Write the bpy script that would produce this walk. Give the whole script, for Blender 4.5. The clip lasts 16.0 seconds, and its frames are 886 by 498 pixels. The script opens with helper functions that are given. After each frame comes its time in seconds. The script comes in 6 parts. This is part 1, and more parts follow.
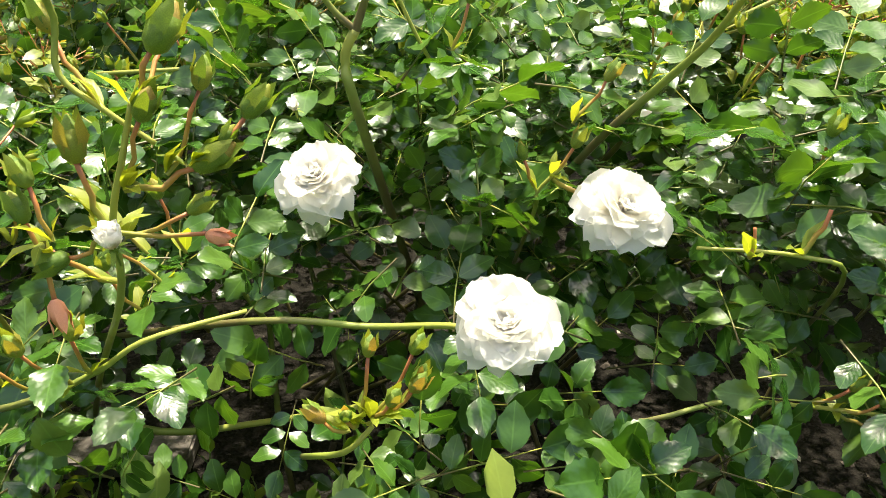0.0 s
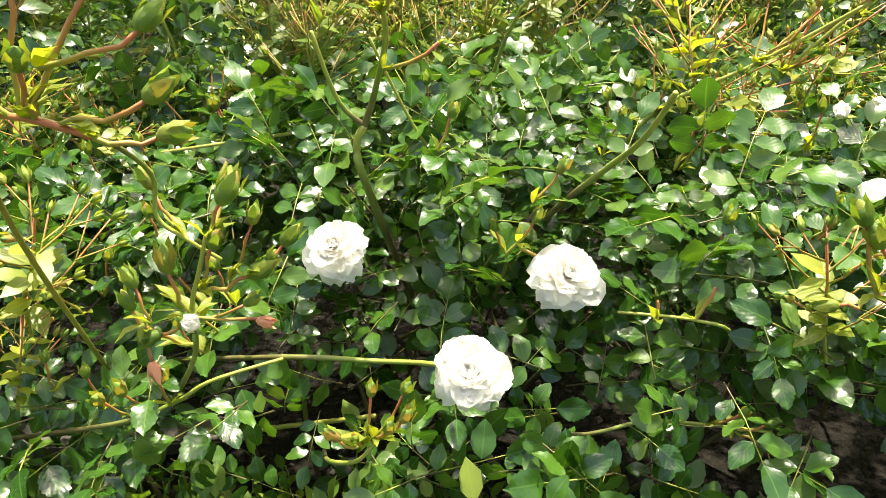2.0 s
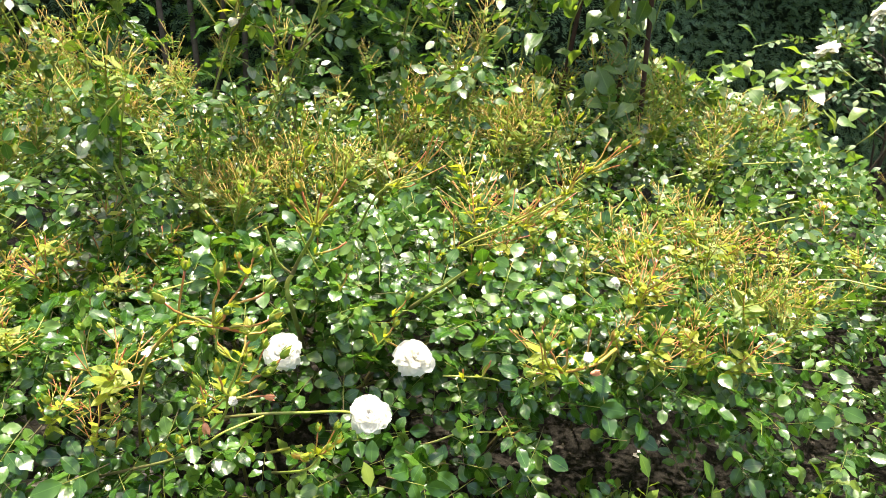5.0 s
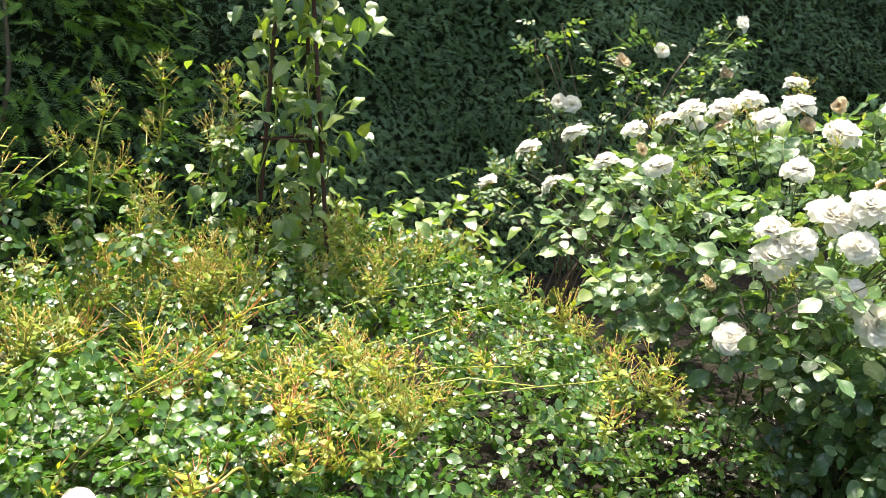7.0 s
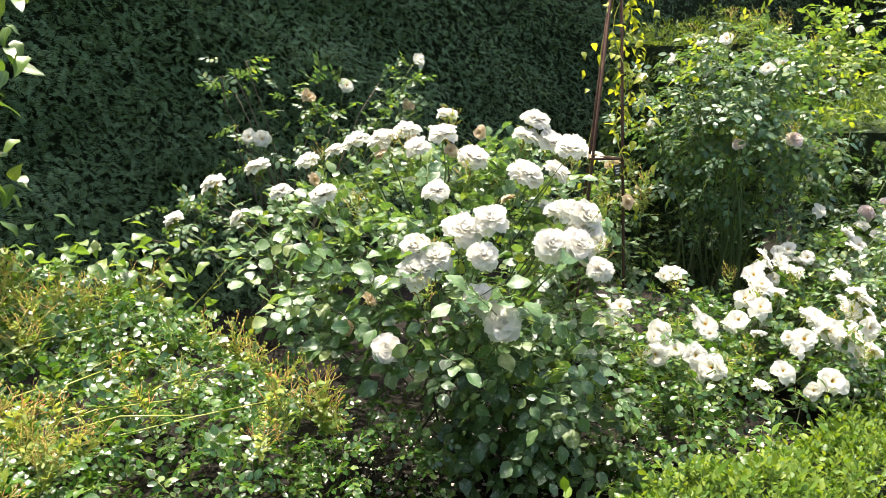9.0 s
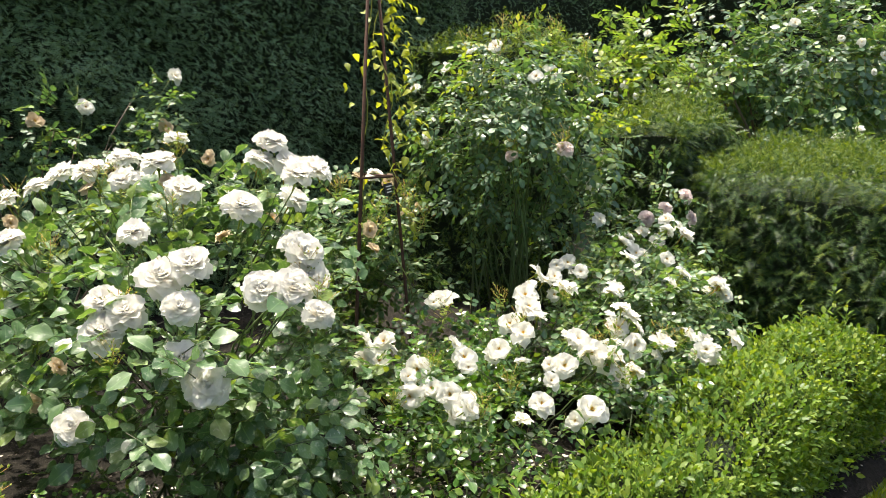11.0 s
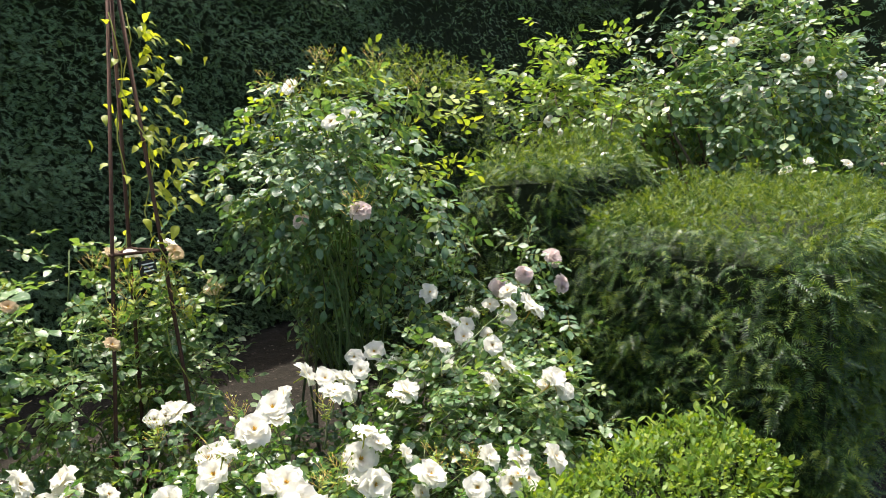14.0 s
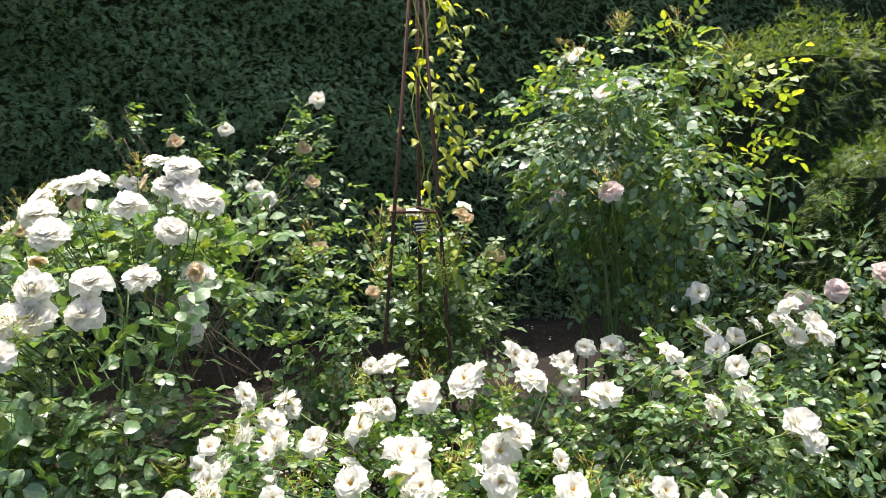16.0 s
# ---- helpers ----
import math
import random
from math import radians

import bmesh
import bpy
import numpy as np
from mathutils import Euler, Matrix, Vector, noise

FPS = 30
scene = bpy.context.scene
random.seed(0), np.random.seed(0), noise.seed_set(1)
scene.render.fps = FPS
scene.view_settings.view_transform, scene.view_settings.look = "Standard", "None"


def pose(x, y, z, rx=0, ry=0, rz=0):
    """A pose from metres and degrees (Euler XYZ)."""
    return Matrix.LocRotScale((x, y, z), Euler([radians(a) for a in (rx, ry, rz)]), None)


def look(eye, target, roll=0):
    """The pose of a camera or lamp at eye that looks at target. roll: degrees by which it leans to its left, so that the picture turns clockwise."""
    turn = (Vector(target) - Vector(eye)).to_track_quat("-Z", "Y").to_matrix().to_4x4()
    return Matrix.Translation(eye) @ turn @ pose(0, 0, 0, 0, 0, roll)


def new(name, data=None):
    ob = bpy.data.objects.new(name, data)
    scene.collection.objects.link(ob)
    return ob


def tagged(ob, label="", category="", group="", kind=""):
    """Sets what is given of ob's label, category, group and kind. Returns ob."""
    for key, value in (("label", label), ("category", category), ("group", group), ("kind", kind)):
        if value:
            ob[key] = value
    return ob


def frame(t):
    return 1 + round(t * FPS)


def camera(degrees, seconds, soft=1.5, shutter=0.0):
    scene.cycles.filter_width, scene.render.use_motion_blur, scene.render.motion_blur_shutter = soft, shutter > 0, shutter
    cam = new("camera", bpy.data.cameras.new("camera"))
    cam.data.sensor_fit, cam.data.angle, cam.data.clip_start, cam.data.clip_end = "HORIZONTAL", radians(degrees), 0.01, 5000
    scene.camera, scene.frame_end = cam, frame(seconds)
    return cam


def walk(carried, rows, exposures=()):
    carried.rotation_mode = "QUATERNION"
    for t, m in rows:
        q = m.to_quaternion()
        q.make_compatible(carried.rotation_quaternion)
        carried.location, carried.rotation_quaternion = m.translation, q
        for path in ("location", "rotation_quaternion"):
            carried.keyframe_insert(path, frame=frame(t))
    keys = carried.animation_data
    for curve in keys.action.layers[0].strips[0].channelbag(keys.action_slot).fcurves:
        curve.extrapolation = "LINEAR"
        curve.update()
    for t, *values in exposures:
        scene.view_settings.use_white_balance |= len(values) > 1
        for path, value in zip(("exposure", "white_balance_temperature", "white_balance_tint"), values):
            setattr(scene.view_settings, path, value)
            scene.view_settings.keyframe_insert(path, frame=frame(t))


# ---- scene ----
cam = camera(58.2, 16.0, soft=0.5)
PATH = [
    (0, (0.009, 0.035, 0.835), (0.009, 1.856, 0.008), 0.3),
    (0.5, (0.01, 0.02, 0.846), (-0.007, 1.845, 0.026), 0.0),
    (1, (0.011, -0.006, 0.879), (-0.008, 1.816, 0.054), 0.2),
    (1.5, (0.025, -0.043, 0.925), (-0.029, 1.759, 0.058), 0.1),
    (2, (0.041, -0.082, 0.982), (-0.017, 1.696, 0.068), -0.4),
    (2.5, (0.058, -0.146, 1.049), (0.001, 1.638, 0.147), -1.1),
    (3, (0.034, -0.247, 1.131), (0.044, 1.557, 0.268), -0.3),
    (3.2, (0.005, -0.284, 1.152), (0.084, 1.518, 0.287), 0.7),
    (5.3, (-0.101, -0.557, 1.338), (0.406, 1.205, 0.537), 3.5),
    (5.5, (-0.094, -0.562, 1.338), (0.471, 1.196, 0.572), 2.9),
    (6, (-0.043, -0.664, 1.426), (0.651, 1.087, 0.754), 2.8),
    (6.5, (-0.009, -0.768, 1.467), (0.808, 0.967, 0.9), 2.5),
    (7, (0.07, -0.904, 1.501), (1.009, 0.784, 0.984), 2.8),
    (7.5, (0.142, -1.032, 1.513), (1.205, 0.595, 1.04), 2.9),
    (8, (0.2, -1.122, 1.51), (1.381, 0.436, 1.088), 2.9),
    (8.5, (0.231, -1.165, 1.513), (1.55, 0.283, 1.109), 2.5),
    (8.7, (0.232, -1.171, 1.518), (1.597, 0.234, 1.112), 2.4),
    (10.8, (0.678, -1.311, 1.554), (2.283, -0.189, 1.15), 0.5),
    (11, (0.758, -1.302, 1.561), (2.397, -0.221, 1.176), 0.5),
    (11.5, (0.904, -1.302, 1.58), (2.6, -0.31, 1.208), -0.1),
    (12, (1.068, -1.354, 1.59), (2.755, -0.342, 1.226), -0.9),
    (12.5, (1.292, -1.5, 1.603), (2.969, -0.475, 1.236), -0.8),
    (13, (1.499, -1.587, 1.597), (3.171, -0.55, 1.237), -1.4),
    (13.5, (1.753, -1.652, 1.591), (3.401, -0.563, 1.277), -1.6),
    (14, (1.943, -1.709, 1.602), (3.532, -0.533, 1.303), -1.8),
    (14.5, (2.132, -1.857, 1.604), (3.484, -0.413, 1.307), -0.9),
    (15, (2.296, -1.982, 1.599), (3.413, -0.356, 1.27), -0.8),
    (15.5, (2.475, -2.014, 1.574), (3.381, -0.264, 1.227), 0.0),
    (16, (2.672, -2.049, 1.585), (3.33, -0.192, 1.238), 0.0),
]
walk(cam, [(t, look(eye, target, roll)) for t, eye, target, roll in PATH], [(0.0, 1.58, 6900, 6), (3.0, 1.67, 6900, 7), (5.5, 1.83, 6750, 9), (7.5, 1.85, 6700, 10), (8.5, 1.74, 6600, 11), (11.0, 1.36, 6650, 10), (13.5, 1.38, 6550, 11), (16.0, 1.5, 6400, 15)])

# ---- world, sun, exposure ----
SUN_TO = Vector((0.08, 0.26, 1.0)).normalized()
world = bpy.data.worlds.new("sky")
world.use_nodes = True
scene.world = world
sky = world.node_tree.nodes.new("ShaderNodeTexSky")
sky.sky_type, sky.sun_disc = "NISHITA", False
sky.dust_density, sky.air_density, sky.ozone_density = 5.0, 1.0, 0.6
sky.sun_elevation = math.asin(SUN_TO.z)
sky.sun_rotation = math.atan2(SUN_TO.x, SUN_TO.y)
world.node_tree.links.new(sky.outputs["Color"], world.node_tree.nodes["Background"].inputs["Color"])
world.node_tree.nodes["Background"].inputs["Strength"].default_value = 0.15
sun = new("sun", bpy.data.lights.new("sun", "SUN"))
sun.data.energy, sun.data.angle, sun.data.color = 3.9, radians(1.2), (1.0, 0.94, 0.84)
sun.matrix_world = look((3, 3, 9), Vector((3, 3, 9)) - SUN_TO)

# ---- materials ----
def material(name):
    m = bpy.data.materials.new(name)
    m.use_nodes = True
    m.node_tree.nodes.clear()
    return m, m.node_tree.nodes, m.node_tree.links


def node(nodes, kind, **values):
    n = nodes.new(kind)
    for key, value in values.items():
        n.inputs[key].default_value = value
    return n


def ramp(nodes, stops):
    r = nodes.new("ShaderNodeValToRGB")
    while len(r.color_ramp.elements) < len(stops):
        r.color_ramp.elements.new(0.5)
    for e, (at, col) in zip(r.color_ramp.elements, stops):
        e.position, e.color = at, (*col, 1)
    return r


def leaf_material(name, dark, mid, light, rough=0.35, glow=0.3, shine=0.5, tips=None, vein=0.0, spots=0.0):
    """Leaf: tone differs from leaf to leaf, pale midrib, blotches, light passes through."""
    m, N, L = material(name)
    geo = N.new("ShaderNodeNewGeometry")
    info = N.new("ShaderNodeObjectInfo")
    pick = N.new("ShaderNodeMath")
    pick.operation = "ADD"
    L.new(geo.outputs["Random Per Island"], pick.inputs[0])
    L.new(info.outputs["Random"], pick.inputs[1])
    wrap = N.new("ShaderNodeMath")
    wrap.operation = "FRACT"
    L.new(pick.outputs[0], wrap.inputs[0])
    stops = [(0.0, dark), (0.45, mid), (0.85, light)] + ([(0.97, tips)] if tips else [])
    tone = ramp(N, stops)
    L.new(wrap.outputs[0], tone.inputs["Fac"])
    coord = N.new("ShaderNodeTexCoord")
    blot = node(N, "ShaderNodeTexNoise", Scale=38.0, Detail=4.0)
    L.new(coord.outputs["Object"], blot.inputs["Vector"])
    mixb = N.new("ShaderNodeMix")
    mixb.data_type, mixb.blend_type = "RGBA", "MULTIPLY"
    mixb.inputs["Factor"].default_value = 0.55
    bl = ramp(N, [(0.3, (0.55, 0.6, 0.5)), (0.7, (1.2, 1.15, 1.0))])
    L.new(blot.outputs["Fac"], bl.inputs["Fac"])
    L.new(tone.outputs["Color"], mixb.inputs[6])
    L.new(bl.outputs["Color"], mixb.inputs[7])
    colour = mixb.outputs[2]
    uv = N.new("ShaderNodeUVMap")
    sep = N.new("ShaderNodeSeparateXYZ")
    L.new(uv.outputs["UV"], sep.inputs[0])
    # midrib and side veins from the leaf's own coordinates
    off = N.new("ShaderNodeMath")
    off.operation = "SUBTRACT"
    off.inputs[1].default_value = 0.5
    L.new(sep.outputs["X"], off.inputs[0])
    away = N.new("ShaderNodeMath")
    away.operation = "ABSOLUTE"
    L.new(off.outputs[0], away.inputs[0])
    rib = ramp(N, [(0.0, (1, 1, 1)), (0.045, (0, 0, 0))])
    L.new(away.outputs[0], rib.inputs["Fac"])
    slant = N.new("ShaderNodeMath")
    slant.operation = "MULTIPLY_ADD"
    slant.inputs[1].default_value = -0.9
    L.new(away.outputs[0], slant.inputs[0])
    L.new(sep.outputs["Y"], slant.inputs[2])
    wave = N.new("ShaderNodeMath")
    wave.operation = "MULTIPLY"
    wave.inputs[1].default_value = 34.0
    L.new(slant.outputs[0], wave.inputs[0])
    sine = N.new("ShaderNodeMath")
    sine.operation = "SINE"
    L.new(wave.outputs[0], sine.inputs[0])
    if vein:
        mixv = N.new("ShaderNodeMix")
        mixv.data_type = "RGBA"
        mixv.inputs[7].default_value = (*[min(1.0, c * 1.7 + 0.03) for c in light], 1)
        amount = N.new("ShaderNodeMath")
        amount.operation = "MULTIPLY"
        amount.inputs[1].default_value = vein
        L.new(rib.outputs["Color"], amount.inputs[0])
        L.new(amount.outputs[0], mixv.inputs["Factor"])
        L.new(colour, mixv.inputs[6])
        colour = mixv.outputs[2]
    if spots:
        grey = node(N, "ShaderNodeTexNoise", Scale=60.0, Detail=5.0)
        L.new(coord.outputs["Object"], grey.inputs["Vector"])
        gr = ramp(N, [(0.55, (0, 0, 0)), (0.72, (spots, spots, spots))])
        L.new(grey.outputs["Fac"], gr.inputs["Fac"])
        mixs = N.new("ShaderNodeMix")
        mixs.data_type = "RGBA"
        mixs.inputs[7].default_value = (0.42, 0.46, 0.36, 1)
        L.new(gr.outputs["Color"], mixs.inputs["Factor"])
        L.new(colour, mixs.inputs[6])
        colour = mixs.outputs[2]
    bump = node(N, "ShaderNodeBump", Strength=0.4, Distance=0.001)
    pucker = node(N, "ShaderNodeTexNoise", Scale=130.0, Detail=2.0)
    L.new(coord.outputs["Object"], pucker.inputs["Vector"])
    height = N.new("ShaderNodeMath")
    height.operation = "MULTIPLY_ADD"
    height.inputs[1].default_value = 0.08
    L.new(sine.outputs[0], height.inputs[0])
    L.new(pucker.outputs["Fac"], height.inputs[2])
    L.new(height.outputs[0], bump.inputs["Height"])
    rr = N.new("ShaderNodeMapRange")
    rr.inputs["To Min"].default_value, rr.inputs["To Max"].default_value = rough * 0.8, rough * 1.35
    L.new(wrap.outputs[0], rr.inputs["Value"])
    p = node(N, "ShaderNodeBsdfPrincipled")
    p.inputs["Specular IOR Level"].default_value = shine
    L.new(colour, p.inputs["Base Color"])
    L.new(rr.outputs["Result"], p.inputs["Roughness"])
    L.new(bump.outputs["Normal"], p.inputs["Normal"])
    tr = N.new("ShaderNodeBsdfTranslucent")
    warm = N.new("ShaderNodeMix")
    warm.data_type, warm.blend_type = "RGBA", "MULTIPLY"
    warm.inputs["Factor"].default_value = 1.0
    warm.inputs[7].default_value = (2.1, 1.95, 0.7, 1)
    L.new(colour, warm.inputs[6])
    L.new(warm.outputs[2], tr.inputs["Color"])
    mix = node(N, "ShaderNodeMixShader", Fac=glow)
    L.new(p.outputs[0], mix.inputs[1])
    L.new(tr.outputs[0], mix.inputs[2])
    out = N.new("ShaderNodeOutputMaterial")
    L.new(mix.outputs[0], out.inputs["Surface"])
    return m


def petal_material(name, edge, heart, glow=0.7):
    m, N, L = material(name)
    uv = N.new("ShaderNodeUVMap")
    sep = N.new("ShaderNodeSeparateXYZ")
    L.new(uv.outputs["UV"], sep.inputs[0])
    tone = ramp(N, [(0.0, heart), (0.55, edge)])
    L.new(sep.outputs["Y"], tone.inputs["Fac"])
    coord = N.new("ShaderNodeTexCoord")
    fine = node(N, "ShaderNodeTexNoise", Scale=3.0, Detail=5.0)
    L.new(coord.outputs["Object"], fine.inputs["Vector"])
    fr = ramp(N, [(0.3, (0.93, 0.92, 0.89)), (0.65, (1, 1, 1))])
    L.new(fine.outputs["Fac"], fr.inputs["Fac"])
    mul = N.new("ShaderNodeMix")
    mul.data_type, mul.blend_type = "RGBA", "MULTIPLY"
    mul.inputs["Factor"].default_value = 0.8
    L.new(tone.outputs["Color"], mul.inputs[6])
    L.new(fr.outputs["Color"], mul.inputs[7])
    wave = node(N, "ShaderNodeTexWave", Scale=14.0, Distortion=3.0, Detail=2.0)
    L.new(uv.outputs["UV"], wave.inputs["Vector"])
    bump = node(N, "ShaderNodeBump", Strength=0.15, Distance=0.002)
    L.new(wave.outputs["Fac"], bump.inputs["Height"])
    p = node(N, "ShaderNodeBsdfPrincipled", Roughness=0.6)
    p.inputs["Specular IOR Level"].default_value = 0.2
    L.new(mul.outputs[2], p.inputs["Base Color"])
    L.new(bump.outputs["Normal"], p.inputs["Normal"])
    tr = N.new("ShaderNodeBsdfTranslucent")
    L.new(mul.outputs[2], tr.inputs["Color"])
    mix = node(N, "ShaderNodeMixShader", Fac=glow)
    L.new(p.outputs[0], mix.inputs[1])
    L.new(tr.outputs[0], mix.inputs[2])
    out = N.new("ShaderNodeOutputMaterial")
    L.new(mix.outputs[0], out.inputs["Surface"])
    return m


def rough_material(name, stops, scale=20.0, rough=0.8, relief=0.4, depth=0.01, metal=0.0, fine_scale=150.0, glow=0.0, along=False):
    """Noise at two scales through a colour ramp, with relief. along: the ramp runs along the piece instead."""
    m, N, L = material(name)
    coord = N.new("ShaderNodeTexCoord")
    big = node(N, "ShaderNodeTexNoise", Scale=scale, Detail=6.0, Roughness=0.65)
    fine = node(N, "ShaderNodeTexNoise", Scale=fine_scale, Detail=4.0)
    L.new(coord.outputs["Object"], big.inputs["Vector"])
    L.new(coord.outputs["Object"], fine.inputs["Vector"])
    tone = ramp(N, stops)
    if along:
        uv = N.new("ShaderNodeUVMap")
        sep = N.new("ShaderNodeSeparateXYZ")
        L.new(uv.outputs["UV"], sep.inputs[0])
        add = N.new("ShaderNodeMath")
        add.operation = "MULTIPLY_ADD"
        add.inputs[1].default_value = 0.6
        L.new(big.outputs["Fac"], add.inputs[0])
        sub = N.new("ShaderNodeMath")
        sub.operation = "SUBTRACT"
        sub.inputs[1].default_value = 0.3
        L.new(sep.outputs["Y"], sub.inputs[0])
        L.new(sub.outputs[0], add.inputs[2])
        L.new(add.outputs[0], tone.inputs["Fac"])
    else:
        mixn = N.new("ShaderNodeMath")
        mixn.operation = "MULTIPLY_ADD"
        mixn.inputs[1].default_value = 0.35
        L.new(fine.outputs["Fac"], mixn.inputs[0])
        half = N.new("ShaderNodeMath")
        half.operation = "MULTIPLY"
        half.inputs[1].default_value = 0.65
        L.new(big.outputs["Fac"], half.inputs[0])
        L.new(half.outputs[0], mixn.inputs[2])
        L.new(mixn.outputs[0], tone.inputs["Fac"])
    total = N.new("ShaderNodeMath")
    L.new(big.outputs["Fac"], total.inputs[0])
    L.new(fine.outputs["Fac"], total.inputs[1])
    bump = node(N, "ShaderNodeBump", Strength=relief, Distance=depth)
    L.new(total.outputs[0], bump.inputs["Height"])
    p = node(N, "ShaderNodeBsdfPrincipled", Roughness=rough, Metallic=metal)
    p.inputs["Specular IOR Level"].default_value = 0.15 if rough > 0.9 else 0.4
    L.new(tone.outputs["Color"], p.inputs["Base Color"])
    L.new(bump.outputs["Normal"], p.inputs["Normal"])
    out = N.new("ShaderNodeOutputMaterial")
    L.new(p.outputs[0], out.inputs["Surface"])
    return m


GLOSSY_LEAF = leaf_material("glossy rose leaf", (0.026, 0.075, 0.014), (0.046, 0.115, 0.018), (0.08, 0.16, 0.022), 0.27, 0.3, 0.75, (0.13, 0.19, 0.03), vein=0.35)
NEAR_LEAF = leaf_material("glossy rose leaf close", (0.024, 0.075, 0.01), (0.042, 0.112, 0.013), (0.07, 0.155, 0.017), 0.25, 0.28, 0.7, (0.1, 0.17, 0.03), vein=0.35)
MATT_LEAF = leaf_material("matt rose leaf", (0.045, 0.102, 0.036), (0.07, 0.145, 0.05), (0.108, 0.19, 0.066), 0.4, 0.33, 0.65, (0.14, 0.2, 0.03), vein=0.3, spots=0.55)
BLUE_LEAF = leaf_material("grey-green rose leaf", (0.04, 0.094, 0.044), (0.062, 0.13, 0.06), (0.1, 0.178, 0.078), 0.42, 0.32, 0.6, (0.15, 0.22, 0.04), vein=0.25)
LIME_LEAF = leaf_material("lime young and sunlit leaf", (0.1, 0.17, 0.03), (0.15, 0.225, 0.035), (0.22, 0.27, 0.04), 0.4, 0.42, 0.4, vein=0.3)
GOLD_LEAF = leaf_material("yellow climber leaf", (0.18, 0.23, 0.03), (0.25, 0.3, 0.035), (0.33, 0.36, 0.045), 0.4, 0.45, 0.4, vein=0.3)
CLIMBER_LEAF = leaf_material("climber leaf", (0.06, 0.125, 0.03), (0.1, 0.18, 0.04), (0.16, 0.24, 0.05), 0.36, 0.38, 0.75, (0.2, 0.26, 0.05), vein=0.35)
BOX_LEAF = leaf_material("box leaf", (0.055, 0.118, 0.015), (0.095, 0.172, 0.02), (0.155, 0.225, 0.03), 0.46, 0.33, 0.35, (0.2, 0.26, 0.04), vein=0.15)
YEW_LEAF = leaf_material("yew needles", (0.014, 0.04, 0.012), (0.03, 0.072, 0.017), (0.06, 0.118, 0.026), 0.45, 0.22, 0.35, (0.12, 0.18, 0.03))
YEW_TIP = leaf_material("yew new growth", (0.05, 0.098, 0.016), (0.095, 0.15, 0.024), (0.155, 0.2, 0.034), 0.5, 0.3, 0.25)
HEDGE_LEAF = leaf_material("tall hedge needles", (0.082, 0.155, 0.082), (0.124, 0.212, 0.106), (0.175, 0.265, 0.125), 0.5, 0.15, 0.35, (0.06, 0.1, 0.02))
CONIFER_LEAF = leaf_material("soft conifer spray", (0.08, 0.17, 0.035), (0.115, 0.22, 0.045), (0.155, 0.265, 0.055), 0.5, 0.3, 0.3)
FAR_LEAF = leaf_material("shrub leaf", (0.036, 0.082, 0.024), (0.062, 0.122, 0.032), (0.105, 0.178, 0.042), 0.4, 0.28, 0.4, (0.15, 0.22, 0.04))
SNOW_PETAL = petal_material("snow white petal", (0.87, 0.855, 0.8), (0.87, 0.79, 0.65))
CREAM_PETAL = petal_material("cream white petal", (0.95, 0.935, 0.885), (0.93, 0.83, 0.68))
WHITE_PETAL = petal_material("white petal", (0.87, 0.86, 0.8), (0.87, 0.83, 0.67))
PINK_PETAL = petal_material("blush pink petal", (0.84, 0.74, 0.72), (0.76, 0.52, 0.53))
TAN_PETAL = petal_material("withered petal", (0.66, 0.55, 0.38), (0.52, 0.38, 0.2))
STAMEN = rough_material("stamen", [(0.3, (0.6, 0.36, 0.03)), (0.7, (0.8, 0.55, 0.08))], 200, 0.7)
BUD_GREEN = leaf_material("bud green", (0.12, 0.21, 0.03), (0.2, 0.29, 0.04), (0.3, 0.32, 0.05), 0.45, 0.25, 0.4, (0.36, 0.24, 0.06))
BUD_PINK = rough_material("salmon bud", [(0.3, (0.62, 0.2, 0.1)), (0.7, (0.75, 0.36, 0.18))], 120, 0.6, 0.2, 0.002)
TWIG = rough_material("flower stalk", [(0.1, (0.17, 0.21, 0.03)), (0.5, (0.33, 0.27, 0.04)), (0.95, (0.39, 0.21, 0.05))], 30, 0.5, 0.2, 0.001, along=True)
RED_STALK = rough_material("reddish flower stalk", [(0.15, (0.26, 0.26, 0.04)), (0.5, (0.4, 0.25, 0.05)), (0.9, (0.42, 0.13, 0.05))], 26, 0.45, 0.2, 0.001, along=True)
CANE = rough_material("green cane", [(0.2, (0.12, 0.1, 0.035)), (0.45, (0.2, 0.25, 0.04)), (0.85, (0.34, 0.34, 0.06))], 25, 0.45, 0.25, 0.001, along=True)
STALK = rough_material("dull green stalk", [(0.2, (0.045, 0.05, 0.022)), (0.5, (0.06, 0.1, 0.028)), (0.85, (0.1, 0.14, 0.04))], 25, 0.5, 0.25, 0.001, along=True)
WOOD_STEM = rough_material("woody stem", [(0.3, (0.06, 0.045, 0.03)), (0.7, (0.16, 0.12, 0.08))], 30, 0.85, 0.6, 0.003)
RUST = rough_material("rusted steel", [(0.25, (0.03, 0.017, 0.012)), (0.55, (0.07, 0.034, 0.02)), (0.8, (0.12, 0.058, 0.03))], 35, 0.85, 0.4, 0.0015, 0.25)
SOIL = rough_material("dark soil", [(0.3, (0.009, 0.008, 0.006)), (0.55, (0.022, 0.019, 0.014)), (0.75, (0.052, 0.045, 0.034))], 16, 0.95, 1.0, 0.02, fine_scale=90)
CHIP = rough_material("mulch chip", [(0.3, (0.026, 0.021, 0.015)), (0.7, (0.11, 0.09, 0.068))], 50, 0.9, 0.5, 0.003)
